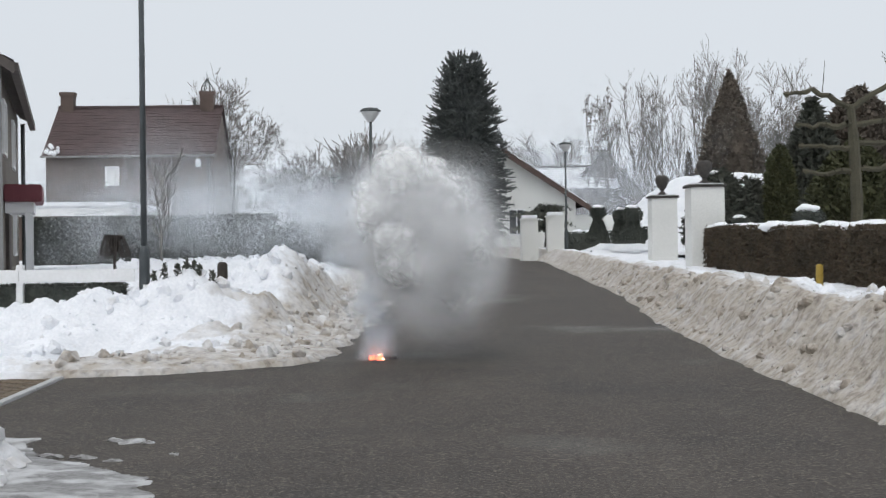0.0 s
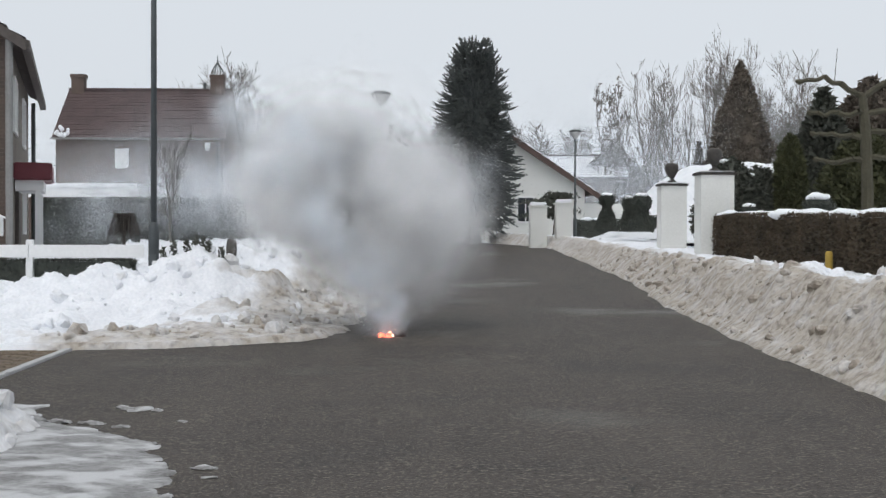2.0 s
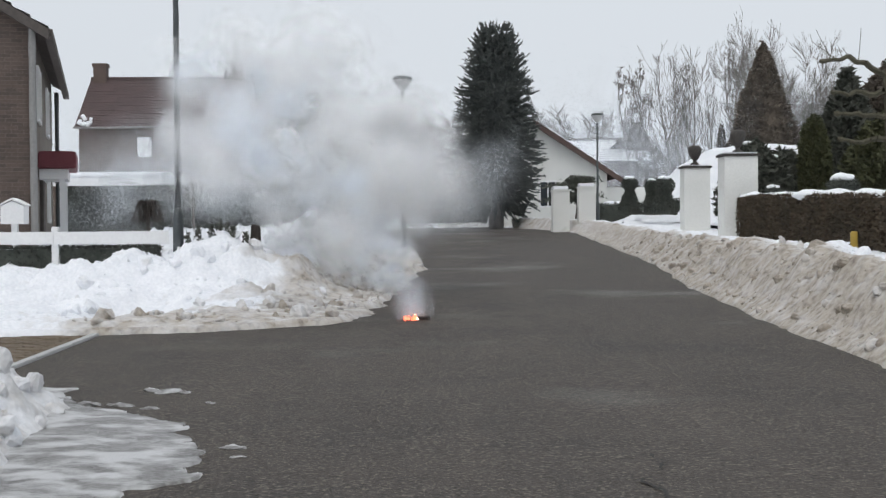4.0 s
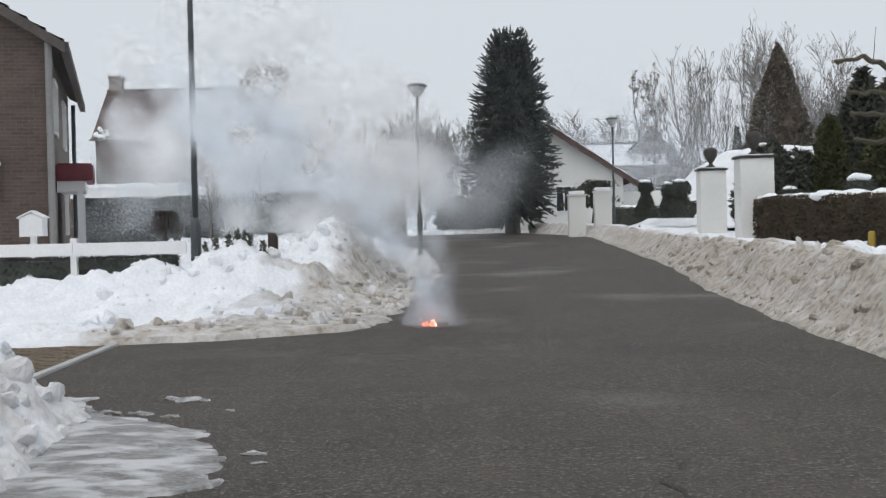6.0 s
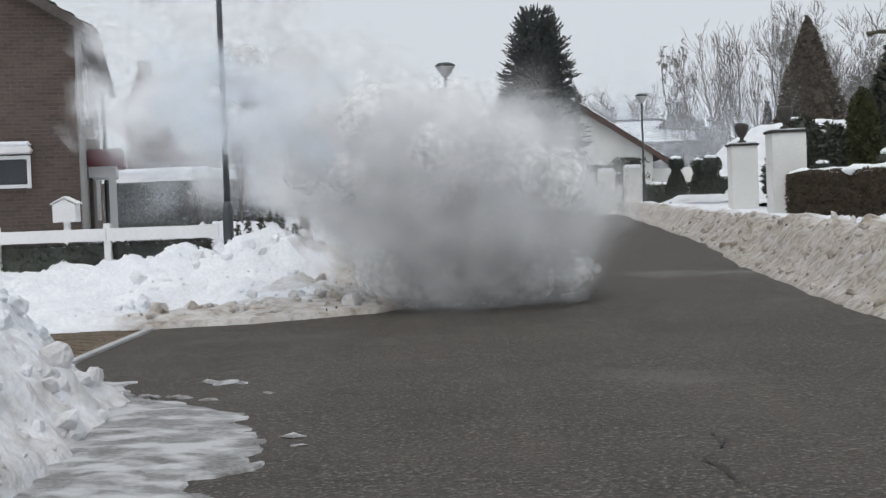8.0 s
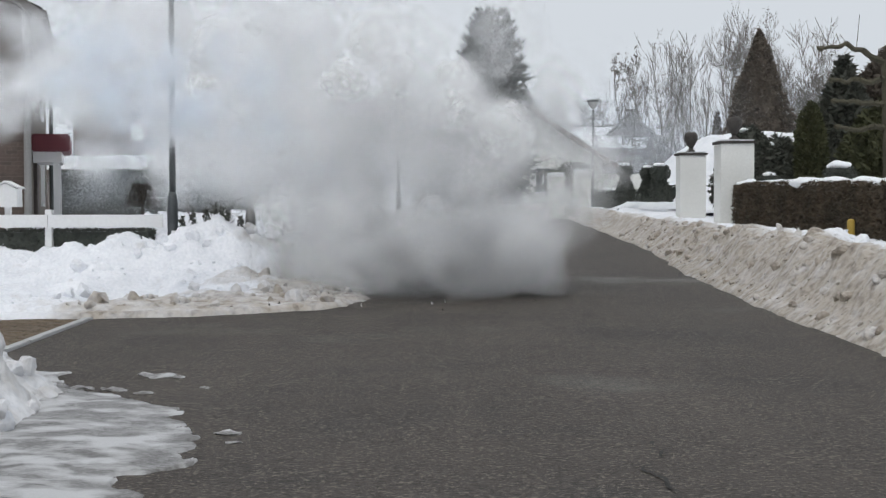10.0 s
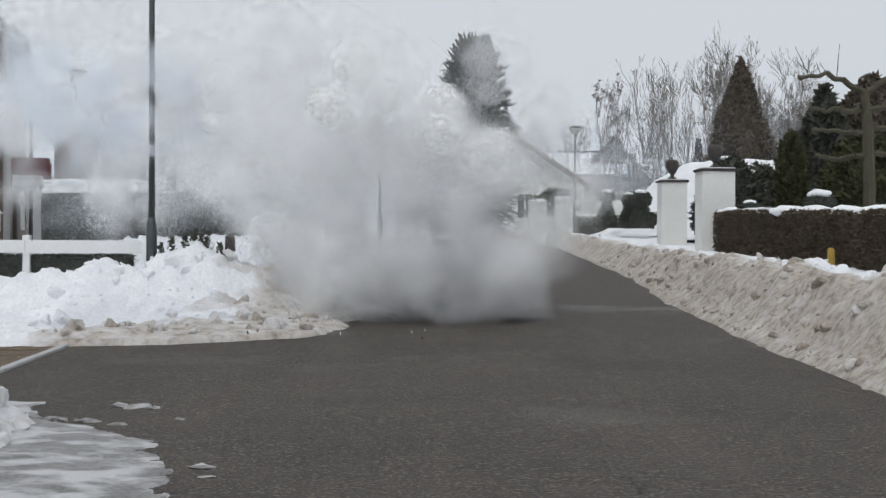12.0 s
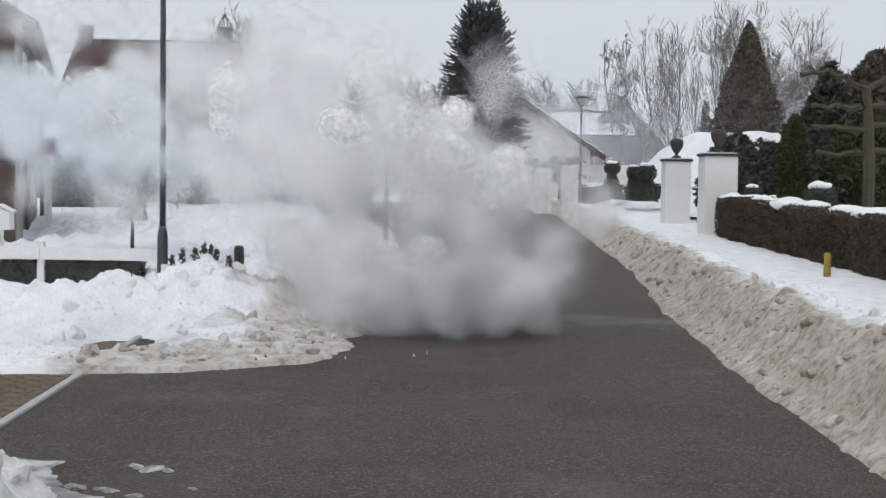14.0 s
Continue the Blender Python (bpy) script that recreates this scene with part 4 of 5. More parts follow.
# ---- lawn side ----
def fence():
    t = tagged(empty("fence", -3.5, 17.45, ground_z(-3.5, 17.45)), "low white wooden rail fence half sunk in snow", "fence")
    gz = ground_z(-3.5, 17.45)
    for k, x in enumerate((0.0, -1.47, -2.94, -4.41, -5.9)):
        if k:
            part("post", one_box(x - 0.045, -0.05, 0.0, x + 0.045, 0.04, 1.04 - gz, bevel=0.008), WHITE_PAINT, t)
    for x0 in (-1.47, -2.94, -4.41, -5.9):
        part("rail", one_box(x0 + 0.003, -0.075, 0.815 - gz, x0 + 1.467, -0.052, 0.975 - gz, bevel=0.005), WHITE_PAINT, t)
    part("rail", one_box(0.06, -0.075, 0.62 - gz, 0.95, -0.052, 0.78 - gz, bevel=0.005), WHITE_PAINT, t).rotation_euler = (0, 0.05, 0.1)
    t.rotation_euler = (0, 0, radians(-2.5))


def letterbox():
    x, y = -6.3, 20.0
    gz = ground_z(x, y)
    t = tagged(empty("letterbox", x, y, gz), "white letterbox with pitched lid on a post", "letterbox")
    part("post", one_box(-0.04, -0.04, 0, 0.04, 0.04, 1.1 - gz), WHITE_PAINT, t)
    part("body", prism(bmesh.new(), [(-0.17, 1.08 - gz), (-0.17, 1.34 - gz), (0, 1.42 - gz), (0.17, 1.34 - gz), (0.17, 1.08 - gz)], -0.12, 0.12), WHITE_PAINT, t)
    part("lid", box(prism(bmesh.new(), [(-0.2, 1.34 - gz), (0, 1.435 - gz), (0.2, 1.34 - gz), (0.2, 1.36 - gz), (0, 1.46 - gz), (-0.2, 1.36 - gz)], -0.14, 0.14), -0.1, -0.125, 1.24 - gz, 0.1, -0.12, 1.26 - gz), WHITE_PAINT, t)


def dark_post():
    t = tagged(empty("bollard", -2.35, 17.0, ground_z(-2.35, 17)), "short weathered dark wooden post in the snow", "post")
    bm = lathe(bmesh.new(), [(0.06, 0), (0.06, 0.7), (0.066, 0.78), (0.06, 0.9), (0.04, 0.93)], 14)
    for v in bm.verts:
        v.co += Vector(noise.noise_vector(v.co * 8)) * 0.015
    part("post", bm, BARK_DARK, t)


BARK_DARK = material("dark_bark", (0.025, 0.02, 0.017), (0.06, 0.05, 0.042), 8, 0.95, 0.5, 50)


def shrub(seed, x, y, top, r, label, mat=None, n=60, weep=False):
    rng = np.random.default_rng(seed)
    gz = ground_z(x, y) + 0.2
    t = tagged(empty("shrub", x, y, gz), label, "shrub")
    rows = []
    h = top - gz
    for _ in range(n):
        a, out = rng.uniform(0, 6.28), rng.uniform(0.3, 1.0) * r
        p = np.array((0, 0, h * 0.55 if weep else 0.0))
        for s in range(1, 6):
            f = s / 5
            z = (h * (0.55 + 0.45 * math.sin(min(1, f * 1.25) * math.pi * 0.62)) - h * 0.75 * max(0, f - 0.45) ** 1.2) if weep else h * f
            q = np.array((math.cos(a) * out * f, math.sin(a) * out * f, z)) + rng.normal(0, 0.012, 3)
            rows.append((*p, *q, 0.009, 0.006))
            p = q
    if weep:
        rows.append((0, 0, -0.1, 0, 0, h * 0.6, 0.05, 0.03))
    part("twig_crown", tube_mesh("twig_crown", rows, 3), mat or BARK_DARK, t)
    return t


def snow_plants():
    rng = np.random.default_rng(31)
    for k in range(7):
        x, y = -3.05 + 0.11 * k + rng.normal(0, 0.03), 16.42 + rng.uniform(-0.1, 0.12)
        d, _ = snow_left(x, y)
        z = ground_z(x, y) + d - 0.03
        t = tagged(empty("plant", x, y, z), "small dark evergreen sprig poking out of snow", "plant", "sprigs in the snow")
        h = rng.uniform(0.1, 0.22)
        m = 60
        f = rng.uniform(0.1, 1, (m, 1))
        at = np.concatenate([rng.normal(0, 0.025, (m, 2)) * (1.2 - f), f * h], 1)
        part("stem", tube_mesh("stem", [(0, 0, -0.05, 0, 0, h, 0.006, 0.003)], 4), BARK_DARK, t)
        part("leaf_coat", tri_mesh("leaf_coat", leaves(rng, at, np.tile((0, 0, 0.6), (m, 1)), 0.045)), NEEDLES, t)


# ---- garden side ----
SNOW_LINE = 0.12


def topiary():
    clipped(51, "topiary", 6.12, 45, [(0, 0.36), (0.15, 0.37), (0.5, 0.25), (0.78, 0.13), (0.85, 0.15), (0.92, 0.24), (1.05, 0.26), (1.18, 0.2), (1.26, 0.04)], HEDGE_GREEN,
            "dark clipped pawn-shaped topiary with a snow cap", "topiary", 0.05, 5000, [(0, 1.21, 0.19)], 0.62)
    clipped(52, "topiary", 6.95, 43, [(0, 0.42), (0.3, 0.38), (0.55, 0.26), (0.68, 0.2), (0.8, 0.28), (1.0, 0.3), (1.14, 0.2), (1.22, 0.03)], HEDGE_GREEN,
            "dark clipped ball-on-cone topiary with a snow cap", "topiary", 0.05, 5000, [(0, 1.16, 0.2)], 0.62)
    clipped(53, "topiary", 6.66, 43.6, [(0, 0.32), (0.3, 0.3), (0.55, 0.2), (0.68, 0.16), (0.8, 0.22), (0.98, 0.24), (1.1, 0.15), (1.17, 0.03)], HEDGE_GREEN,
            "slimmer dark clipped topiary leaning on its neighbour", "topiary", 0.05, 4000, [(0, 1.11, 0.16)], 0.62)
    clipped(54, "topiary", 7.75, 26.6, [(0, 0.15), (0.9, 0.15), (1.0, 0.22), (1.12, 0.3), (1.3, 0.3), (1.42, 0.18), (1.48, 0.03)], HEDGE_GREEN,
            "clipped dark ball shrub with a thick snow cap", "topiary", 0.04, 5000, [(0, 1.4, 0.24)], 0.1)
    clipped(55, "topiary", 7.6, 31.5, [(0, 0.15), (0.9, 0.16), (1.1, 0.24), (1.25, 0.2), (1.33, 0.03)], HEDGE_GREEN, "small clipped ball shrub with snow", "topiary", 0.04, 3000, [(0, 1.26, 0.17)], 0.1)
    clipped(56, "conifer", 8.7, 32, [(0, 0.26), (1.2, 0.34), (2.2, 0.32), (2.7, 0.2), (2.95, 0.03)], OLIVE, "columnar olive-green conifer behind the hedge", "conifer", 0.09, 9000, None, 0.1)
    clipped(57, "conifer", 11.6, 39, [(0, 1.0), (1.0, 1.25), (2.2, 1.0), (3.4, 0.55), (4.2, 0.2), (4.6, 0.03)], NEEDLES, "dark fir with snow on its boughs", "conifer", 0.2, 9000,
            [(-0.6, 1.9, 0.22), (0.3, 2.6, 0.18), (-0.2, 1.4, 0.26), (0.6, 1.6, 0.2)], 0.2)
    clipped(58, "conifer", 14.0, 42, [(0, 1.6), (1.6, 1.9), (3.2, 1.5), (4.4, 0.8), (5.2, 0.1)], BROWN_CONE, "broad brown-green conifer in the garden", "conifer", 0.18, 15000, None, 0.2)
    clipped(59, "conifer", 11.2, 34.0, [(0, 1.2), (0.8, 1.35), (1.8, 1.1), (2.6, 0.6), (3.1, 0.05)], OLIVE, "dense dark green shrub conifer", "conifer", 0.14, 10000, None, 0.2)
    clipped(60, "shrub", 8.9, 39, [(0, 0.9), (0.7, 1.1), (1.5, 0.8), (2.1, 0.3), (2.3, 0.05)], NEEDLES, "dark spreading shrub loaded with snow", "shrub", 0.14, 6000,
            [(-0.5, 1.7, 0.22), (0.2, 1.35, 0.28), (-0.2, 2.2, 0.16), (0.5, 1.8, 0.2), (-0.75, 1.0, 0.2)], 0.5)
    clipped(61, "shrub", 10.0, 40, [(0, 1.0), (0.7, 1.1), (1.4, 0.8), (1.9, 0.3), (2.1, 0.05)], NEEDLES, "dark tall shrub loaded with snow", "shrub", 0.14, 6000,
            [(-0.4, 1.7, 0.26), (0.3, 1.5, 0.32), (-0.6, 1.1, 0.24), (0.1, 2.05, 0.2), (0.65, 1.0, 0.25)], 0.5)
    clipped(62, "conifer", 14.4, 70, [(0, 0.4), (2, 0.42), (3.4, 0.25), (4.4, 0.08), (4.8, 0.02)], BROWN_CONE, "slim dark conifer before the bare trees", "conifer", 0.14, 5000, None, 0.1)


OLIVE = material("olive_needles", (0.03, 0.034, 0.014), (0.07, 0.072, 0.03), 2.5, 0.85, 0, 25, vary=0.35)


def pollard():
    """The trained plane tree behind the hedge: trunk and tiers of level arms."""
    rng = np.random.default_rng(61)
    x, y = 8.0, 24.5
    gz = ground_z(x, y)
    t = tagged(empty("tree", x, y, gz), "trained plane tree with knobbly horizontal arms", "tree")
    part("trunk", tube_mesh("trunk", [(0, 0, -0.1, 0.02, 0, 1.6, 0.12, 0.11), (0.02, 0, 1.6, -0.02, 0, 2.7, 0.11, 0.10), (-0.02, 0, 2.7, -0.08, 0, 3.35, 0.10, 0.07)], 9), BARK_MOSS, t)
    for s, z, reach, lift in ((-1, 3.3, 1.15, 0.3), (1, 3.3, 1.5, 0.5), (-1, 3.0, 0.95, 0.0), (1, 3.0, 1.4, 0.1), (-1, 2.6, 0.9, 0.02), (1, 2.65, 1.4, 0.05), (-1, 2.15, 0.85, 0.0), (1, 2.2, 1.3, 0.0)):
        rows, p = [], np.array((-0.05, 0, z))
        n = 8
        for k in range(1, n + 1):
            f = k / n
            q = np.array((s * reach * f - 0.05, rng.normal(0, 0.02), z + lift * math.sin(f * 2.2) + rng.normal(0, 0.025)))
            rows.append((*p, *q, 0.06 - 0.025 * f, 0.065 - 0.028 * f))
            p = q
        rows.append((*p, *(p + (s * 0.08, 0, 0.02)), 0.06, 0.03))
        if z > 3.2:
            for _ in range(26 if s > 0 else 5):
                f = rng.uniform(0.5, 1)
                b = np.array((s * reach * f, 0, z + lift * math.sin(f * 2.2)))
                e = b + np.array((rng.normal(0, 0.2), rng.normal(0, 0.15), rng.uniform(0.2, 0.6)))
                rows.append((*b, *e, 0.008, 0.004))
        part("arm", tube_mesh("arm", rows, 6), BARK_MOSS, t)


BARK_MOSS = material("mossy_bark", (0.045, 0.042, 0.028), (0.09, 0.082, 0.055), 4, 0.95, 0.5, 40)


def marker_post():
    x, y = 6.05, 20.34
    gz = ground_z(x, y)
    t = tagged(empty("marker_post", x, y, gz), "yellow marker post standing in the snow", "post")
    part("post", lathe(bmesh.new(), [(0.055, 0), (0.055, 0.84 - gz), (0.05, 0.865 - gz), (0.03, 0.88 - gz)], 16), YELLOW, t)


def garden_walls():
    """Low clipped hedges and walls of the garden, each under a strip of snow."""
    for k, (a, b, h, th, mat, label) in enumerate((
            ((5.4, 48.6), (9.5, 49.0), 0.95, 0.5, HEDGE_GREEN, "low clipped garden hedge under snow"),
            ((7.6, 44.8), (10.0, 45.2), 1.1, 0.5, HEDGE_GREEN, "low clipped garden hedge under snow"),
            ((7.6, 35.0), (11.5, 36.0), 0.95, 0.5, HEDGE_GREEN, "low clipped box hedge under snow"),
            ((8.3, 30.0), (12.5, 29.0), 0.9, 0.5, HEDGE_BROWN, "low brown garden hedge under snow"))):
        hedge(70 + k, "hedge", [a, b], th, 0.1, h, mat, label, 0.06, 900, snow=0.09)
    rng = np.random.default_rng(77)
    pts = []
    for x in np.linspace(5.8, 12.5, 60):
        row = []
        for y in np.linspace(38.5, 50, 50):
            s = smooth(5.8, 10.0, x) * smooth(43.5, 46.0, y)
            row.append((x, y, ground_z(x, y) + 0.30 + 2.6 * s + 0.12 * fbm(x, y, 81, 4, 0.9)))
        pts.append(row)
    tagged(part("rockery", grid_mesh("rockery", np.array(pts)), SNOW), "snow-covered garden slope behind the gate", "slope", kind="structure")


def lawn_snow():
    """Deeper snow over the gardens on both sides."""
    for name, x0, x1, y0, y1, d in (("lawn_1", -40, -8.9, 14, 75, 0.28), ("lawn_2", 7.4, 45, 3, 75, 0.36)):
        p = np.array([[(x, y, ground_z(x, y) + d + 0.05 * fbm(x, y, 91, 3, 0.5)) for y in np.linspace(y0, y1, 70)] for x in np.linspace(x0, x1, 50)])
        tagged(part(name, grid_mesh(name, p), SNOW), "garden lawn under deep snow", "lawn", kind="structure")


def low_pine():
    rng = np.random.default_rng(83)
    t = tagged(empty("pine", 4.9, 51, ground_z(4.9, 51)), "cloud-pruned low pine before the white house", "pine")
    part("trunk", tube_mesh("trunk", [(0, 0, 0, 0.1, 0, 0.9, 0.07, 0.06), (0.1, 0, 0.9, -0.05, 0, 1.9, 0.06, 0.04)], 6), BARK_DARK, t)
    for z, r, x in ((1.25, 0.65, 0.2), (1.6, 0.7, -0.25), (1.85, 0.5, 0.2), (1.1, 0.5, -0.5)):
        k = 900
        at = np.stack([rng.normal(x, r * 0.5, k), rng.normal(0, r * 0.4, k), rng.normal(z, 0.06, k)], 1)
        part("pad", tri_mesh("pad", leaves(rng, at, np.tile((0, 0, 1.0), (k, 1)), 0.12)), NEEDLES, t)


def far_trees():
    for k, (x, y, h, n, s) in enumerate(((-9.5, 108, 7.5, 3, 0.9), (-7.6, 110, 8.0, 3, 0.9), (-6.2, 112, 7.4, 3, 0.9), (-3.6, 110, 8.8, 3, 0.7), (-1.6, 112, 9.4, 3, 0.7), (0.4, 111, 8.8, 3, 0.7),
                                         (8.8, 110, 9.0, 2, 0.9), (10.8, 112, 9.2, 2, 0.9), (12.6, 112, 8.0, 2, 0.9))):
        bare_tree(120 + k, x, y, h, 0.13, n, 3, s, 0.2, "far bare tree, grey in the mist", 0.03, (6, 9))


# ---- firework and smoke ----
SMOKE_AT = (-0.35, 13.92)


def smoke_material(name, alpha, tint=(0.975, 0.98, 0.98), firm=1.0):
    """Scattering wisps: each fades to nothing at its rim, with uneven density inside."""
    m = bpy.data.materials.new(name)
    m.use_nodes = True
    n, l = m.node_tree.nodes, m.node_tree.links
    n.remove(n["Principled BSDF"])
    out = n["Material Output"]
    clear, dif, tr = n.new("ShaderNodeBsdfTransparent"), n.new("ShaderNodeBsdfDiffuse"), n.new("ShaderNodeBsdfTranslucent")
    dif.inputs["Color"].default_value = tr.inputs["Color"].default_value = (*tint, 1)
    body, mix = n.new("ShaderNodeMixShader"), n.new("ShaderNodeMixShader")
    body.inputs[0].default_value = 0.48
    l.new(dif.outputs[0], body.inputs[1])
    l.new(tr.outputs[0], body.inputs[2])
    tc, nz, mr = n.new("ShaderNodeTexCoord"), n.new("ShaderNodeTexNoise"), n.new("ShaderNodeMapRange")
    nz.inputs["Scale"].default_value, nz.inputs["Detail"].default_value = 2.2, 4.0
    mr.inputs["From Min"].default_value, mr.inputs["From Max"].default_value = 0.33, 0.68
    mr.inputs["To Min"].default_value, mr.inputs["To Max"].default_value = alpha * 0.6, min(1.0, alpha * 1.4)
    l.new(tc.outputs["Object"], nz.inputs["Vector"])
    l.new(nz.outputs["Fac"], mr.inputs["Value"])
    wisp, rim, dense = n.new("ShaderNodeAttribute"), n.new("ShaderNodeMapRange"), n.new("ShaderNodeMath")
    wisp.attribute_name, rim.interpolation_type, dense.operation = "wisp_weight", "SMOOTHSTEP", "MULTIPLY"
    rim.inputs["From Max"].default_value = firm
    l.new(wisp.outputs["Fac"], rim.inputs["Value"])
    l.new(rim.outputs[0], dense.inputs[0])
    l.new(mr.outputs[0], dense.inputs[1])
    l.new(dense.outputs[0], mix.inputs[0])
    l.new(clear.outputs[0], mix.inputs[1])
    l.new(body.outputs[0], mix.inputs[2])
    l.new(mix.outputs[0], out.inputs["Surface"])
    return m


def puff_mesh(seed, wisps, size, lumpy, mat, hollow=0.45, loose=0.55):
    """A billow of unit size made of many small round wisps that face outwards on a lumpy ball."""
    rng = np.random.default_rng(seed)
    d = rng.normal(0, 1, (wisps, 3))
    d /= np.linalg.norm(d, axis=1, keepdims=True)
    o = Vector((seed * 3.1, seed * 0.6, seed))
    reach = np.array([0.62 + lumpy * (0.45 * abs(noise.noise(Vector(q) * 1.5 + o)) + 0.3 * abs(noise.noise(Vector(q) * 3.2 + o))) for q in d])
    at = d * (reach * rng.uniform(0, 1, wisps) ** hollow)[:, None]
    nrm = d + rng.normal(0, loose, (wisps, 3))
    nrm /= np.linalg.norm(nrm, axis=1, keepdims=True)
    u = np.cross(nrm, rng.normal(0, 1, (wisps, 3)))
    u /= np.linalg.norm(u, axis=1, keepdims=True)
    v = np.cross(nrm, u)
    r = size * rng.uniform(0.65, 1.3, wisps)
    sides = 9
    pts, w = [at], np.zeros((wisps, sides + 1), dtype=np.float32)
    w[:, 0] = 1.0
    for k in range(sides):
        a = 2 * math.pi * k / sides
        pts.append(at + (u * math.cos(a) + v * math.sin(a)) * r[:, None] - nrm * (0.18 * r)[:, None])
    pts = np.stack(pts, 1).reshape(-1, 3)
    first = np.arange(wisps) * (sides + 1)
    faces = np.concatenate([np.stack([first, first + 1 + k, first + 1 + (k + 1) % sides], 1) for k in range(sides)])
    me = bpy.data.meshes.new("puff")
    me.from_pydata(pts.tolist(), [], faces.tolist())
    me.polygons.foreach_set("use_smooth", np.ones(len(faces), dtype=bool))
    me.attributes.new("wisp_weight", "FLOAT", "POINT").data.foreach_set("value", w.ravel())
    me.materials.append(mat)
    return me


SMOKE_THICK = smoke_material("thick_smoke", 0.46, (0.985, 0.985, 0.98), 1.0)
SMOKE_OLD = smoke_material("drifting_smoke", 0.125, (0.965, 0.97, 0.975))
SMOKE_FAINT = smoke_material("faint_smoke", 0.042, (0.90, 0.94, 0.985))
SMOKE_THIN = smoke_material("thin_smoke", 0.13, (0.90, 0.94, 0.985))
THICK = [puff_mesh(k, 80, 0.5, 1.3, SMOKE_THICK, 0.4, 0.16) for k in range(5)]
OLD = [puff_mesh(20 + k, 42, 0.6, 1.1, SMOKE_OLD) for k in range(5)]
THIN = [puff_mesh(10 + k, 34, 0.56, 0.9, SMOKE_THIN) for k in range(4)]
FAINT = [puff_mesh(30 + k, 30, 0.75, 0.9, SMOKE_FAINT) for k in range(4)]


def puffs(cloud, meshes, count, seed, radii):
    rng = np.random.default_rng(seed)
    made = []
    for k in range(count):
        ob = new("puff", meshes[k % len(meshes)])
        ob.parent = cloud
        tagged(ob, kind="stuff")
        r = rng.uniform(*radii)
        ob.scale = (r * rng.uniform(0.9, 1.15), r * rng.uniform(0.9, 1.1), r * rng.uniform(0.85, 1.05))
        u = rng.normal(0, 1, 3)
        u *= rng.uniform(0, 1) ** 0.4 / np.linalg.norm(u)
        made.append((ob, u, r, rng.uniform(0, 360, 3), rng.uniform(-9, 9, 3), rng.uniform(0, 1)))
    return made


CLOUD_1 = tagged(empty("smoke_cloud", 0, 0, 0), "white smoke cloud thinning as it drifts away", "smoke")
CLOUD_2 = tagged(empty("smoke_cloud", 0, 0, 0), "thick white billowing smoke cloud over the road", "smoke")
PLUME = tagged(empty("smoke_plume", 0, 0, 0), "thin bluish smoke plume rising from the firework", "smoke")
PUFFS_1 = puffs(CLOUD_1, OLD, 58, 101, (0.40, 0.74)) + puffs(CLOUD_1, THICK, 22, 108, (0.22, 0.34))
for _ob, _u, *_rest in PUFFS_1[-22:]:
    # the young billows on the crown of the cloud
    _u /= max(0.01, np.linalg.norm(_u)) / 1.25
    _u[2] = _u[2] * 0.9 + 0.25
PUFFS_2 = puffs(CLOUD_2, THICK, 26, 110, (0.24, 0.42)) + puffs(CLOUD_2, THICK, 28, 102, (0.24, 0.42)) + puffs(CLOUD_2, OLD, 64, 103, (0.5, 0.95)) + puffs(CLOUD_2, OLD, 14, 106, (0.65, 1.0))
for _ob, _u, *_rest in PUFFS_2[26:54]:
    _u /= max(0.01, np.linalg.norm(_u)) / 1.2
    _u[2] = abs(_u[2]) * 1.1 - 0.2
for _ob, _u, *_rest in PUFFS_2[:26]:
    # the foot of the burst, spread over the road
    _u[2] = -1.0 + 0.35 * _u[2]
for _ob, _u, *_rest in PUFFS_2[-14:]:
    # the low layer that lies along the road
    _ob.scale.z *= 0.45
    _u[:] = (0.2 + 0.45 * _u[0], 0.9 * _u[1], -0.75 + 0.15 * _u[2])
HAZE = tagged(empty("smoke_haze", 0, 0, 0), "faint bluish haze of old smoke hanging over the street", "smoke")
PUFFS_4 = puffs(HAZE, FAINT, 16, 107, (1.6, 2.6))
MIST = tagged(empty("mist_bank", 0, 0, 0), "pale winter mist hanging before the far houses and trees", "mist")
PUFFS_5 = puffs(MIST, FAINT, 30, 109, (4.0, 6.0))
PUFFS_3 = puffs(PLUME, THIN, 48, 104, (0.13, 0.42))


def flame_material(name, colour, strength):
    m = bpy.data.materials.new(name)
    m.use_nodes = True
    n, l = m.node_tree.nodes, m.node_tree.links
    b = n["Principled BSDF"]
    b.inputs["Base Color"].default_value = (0.8, 0.2, 0.08, 1)
    b.inputs["Emission Color"].default_value = (*colour, 1)
    b.inputs["Emission Strength"].default_value = strength
    return m


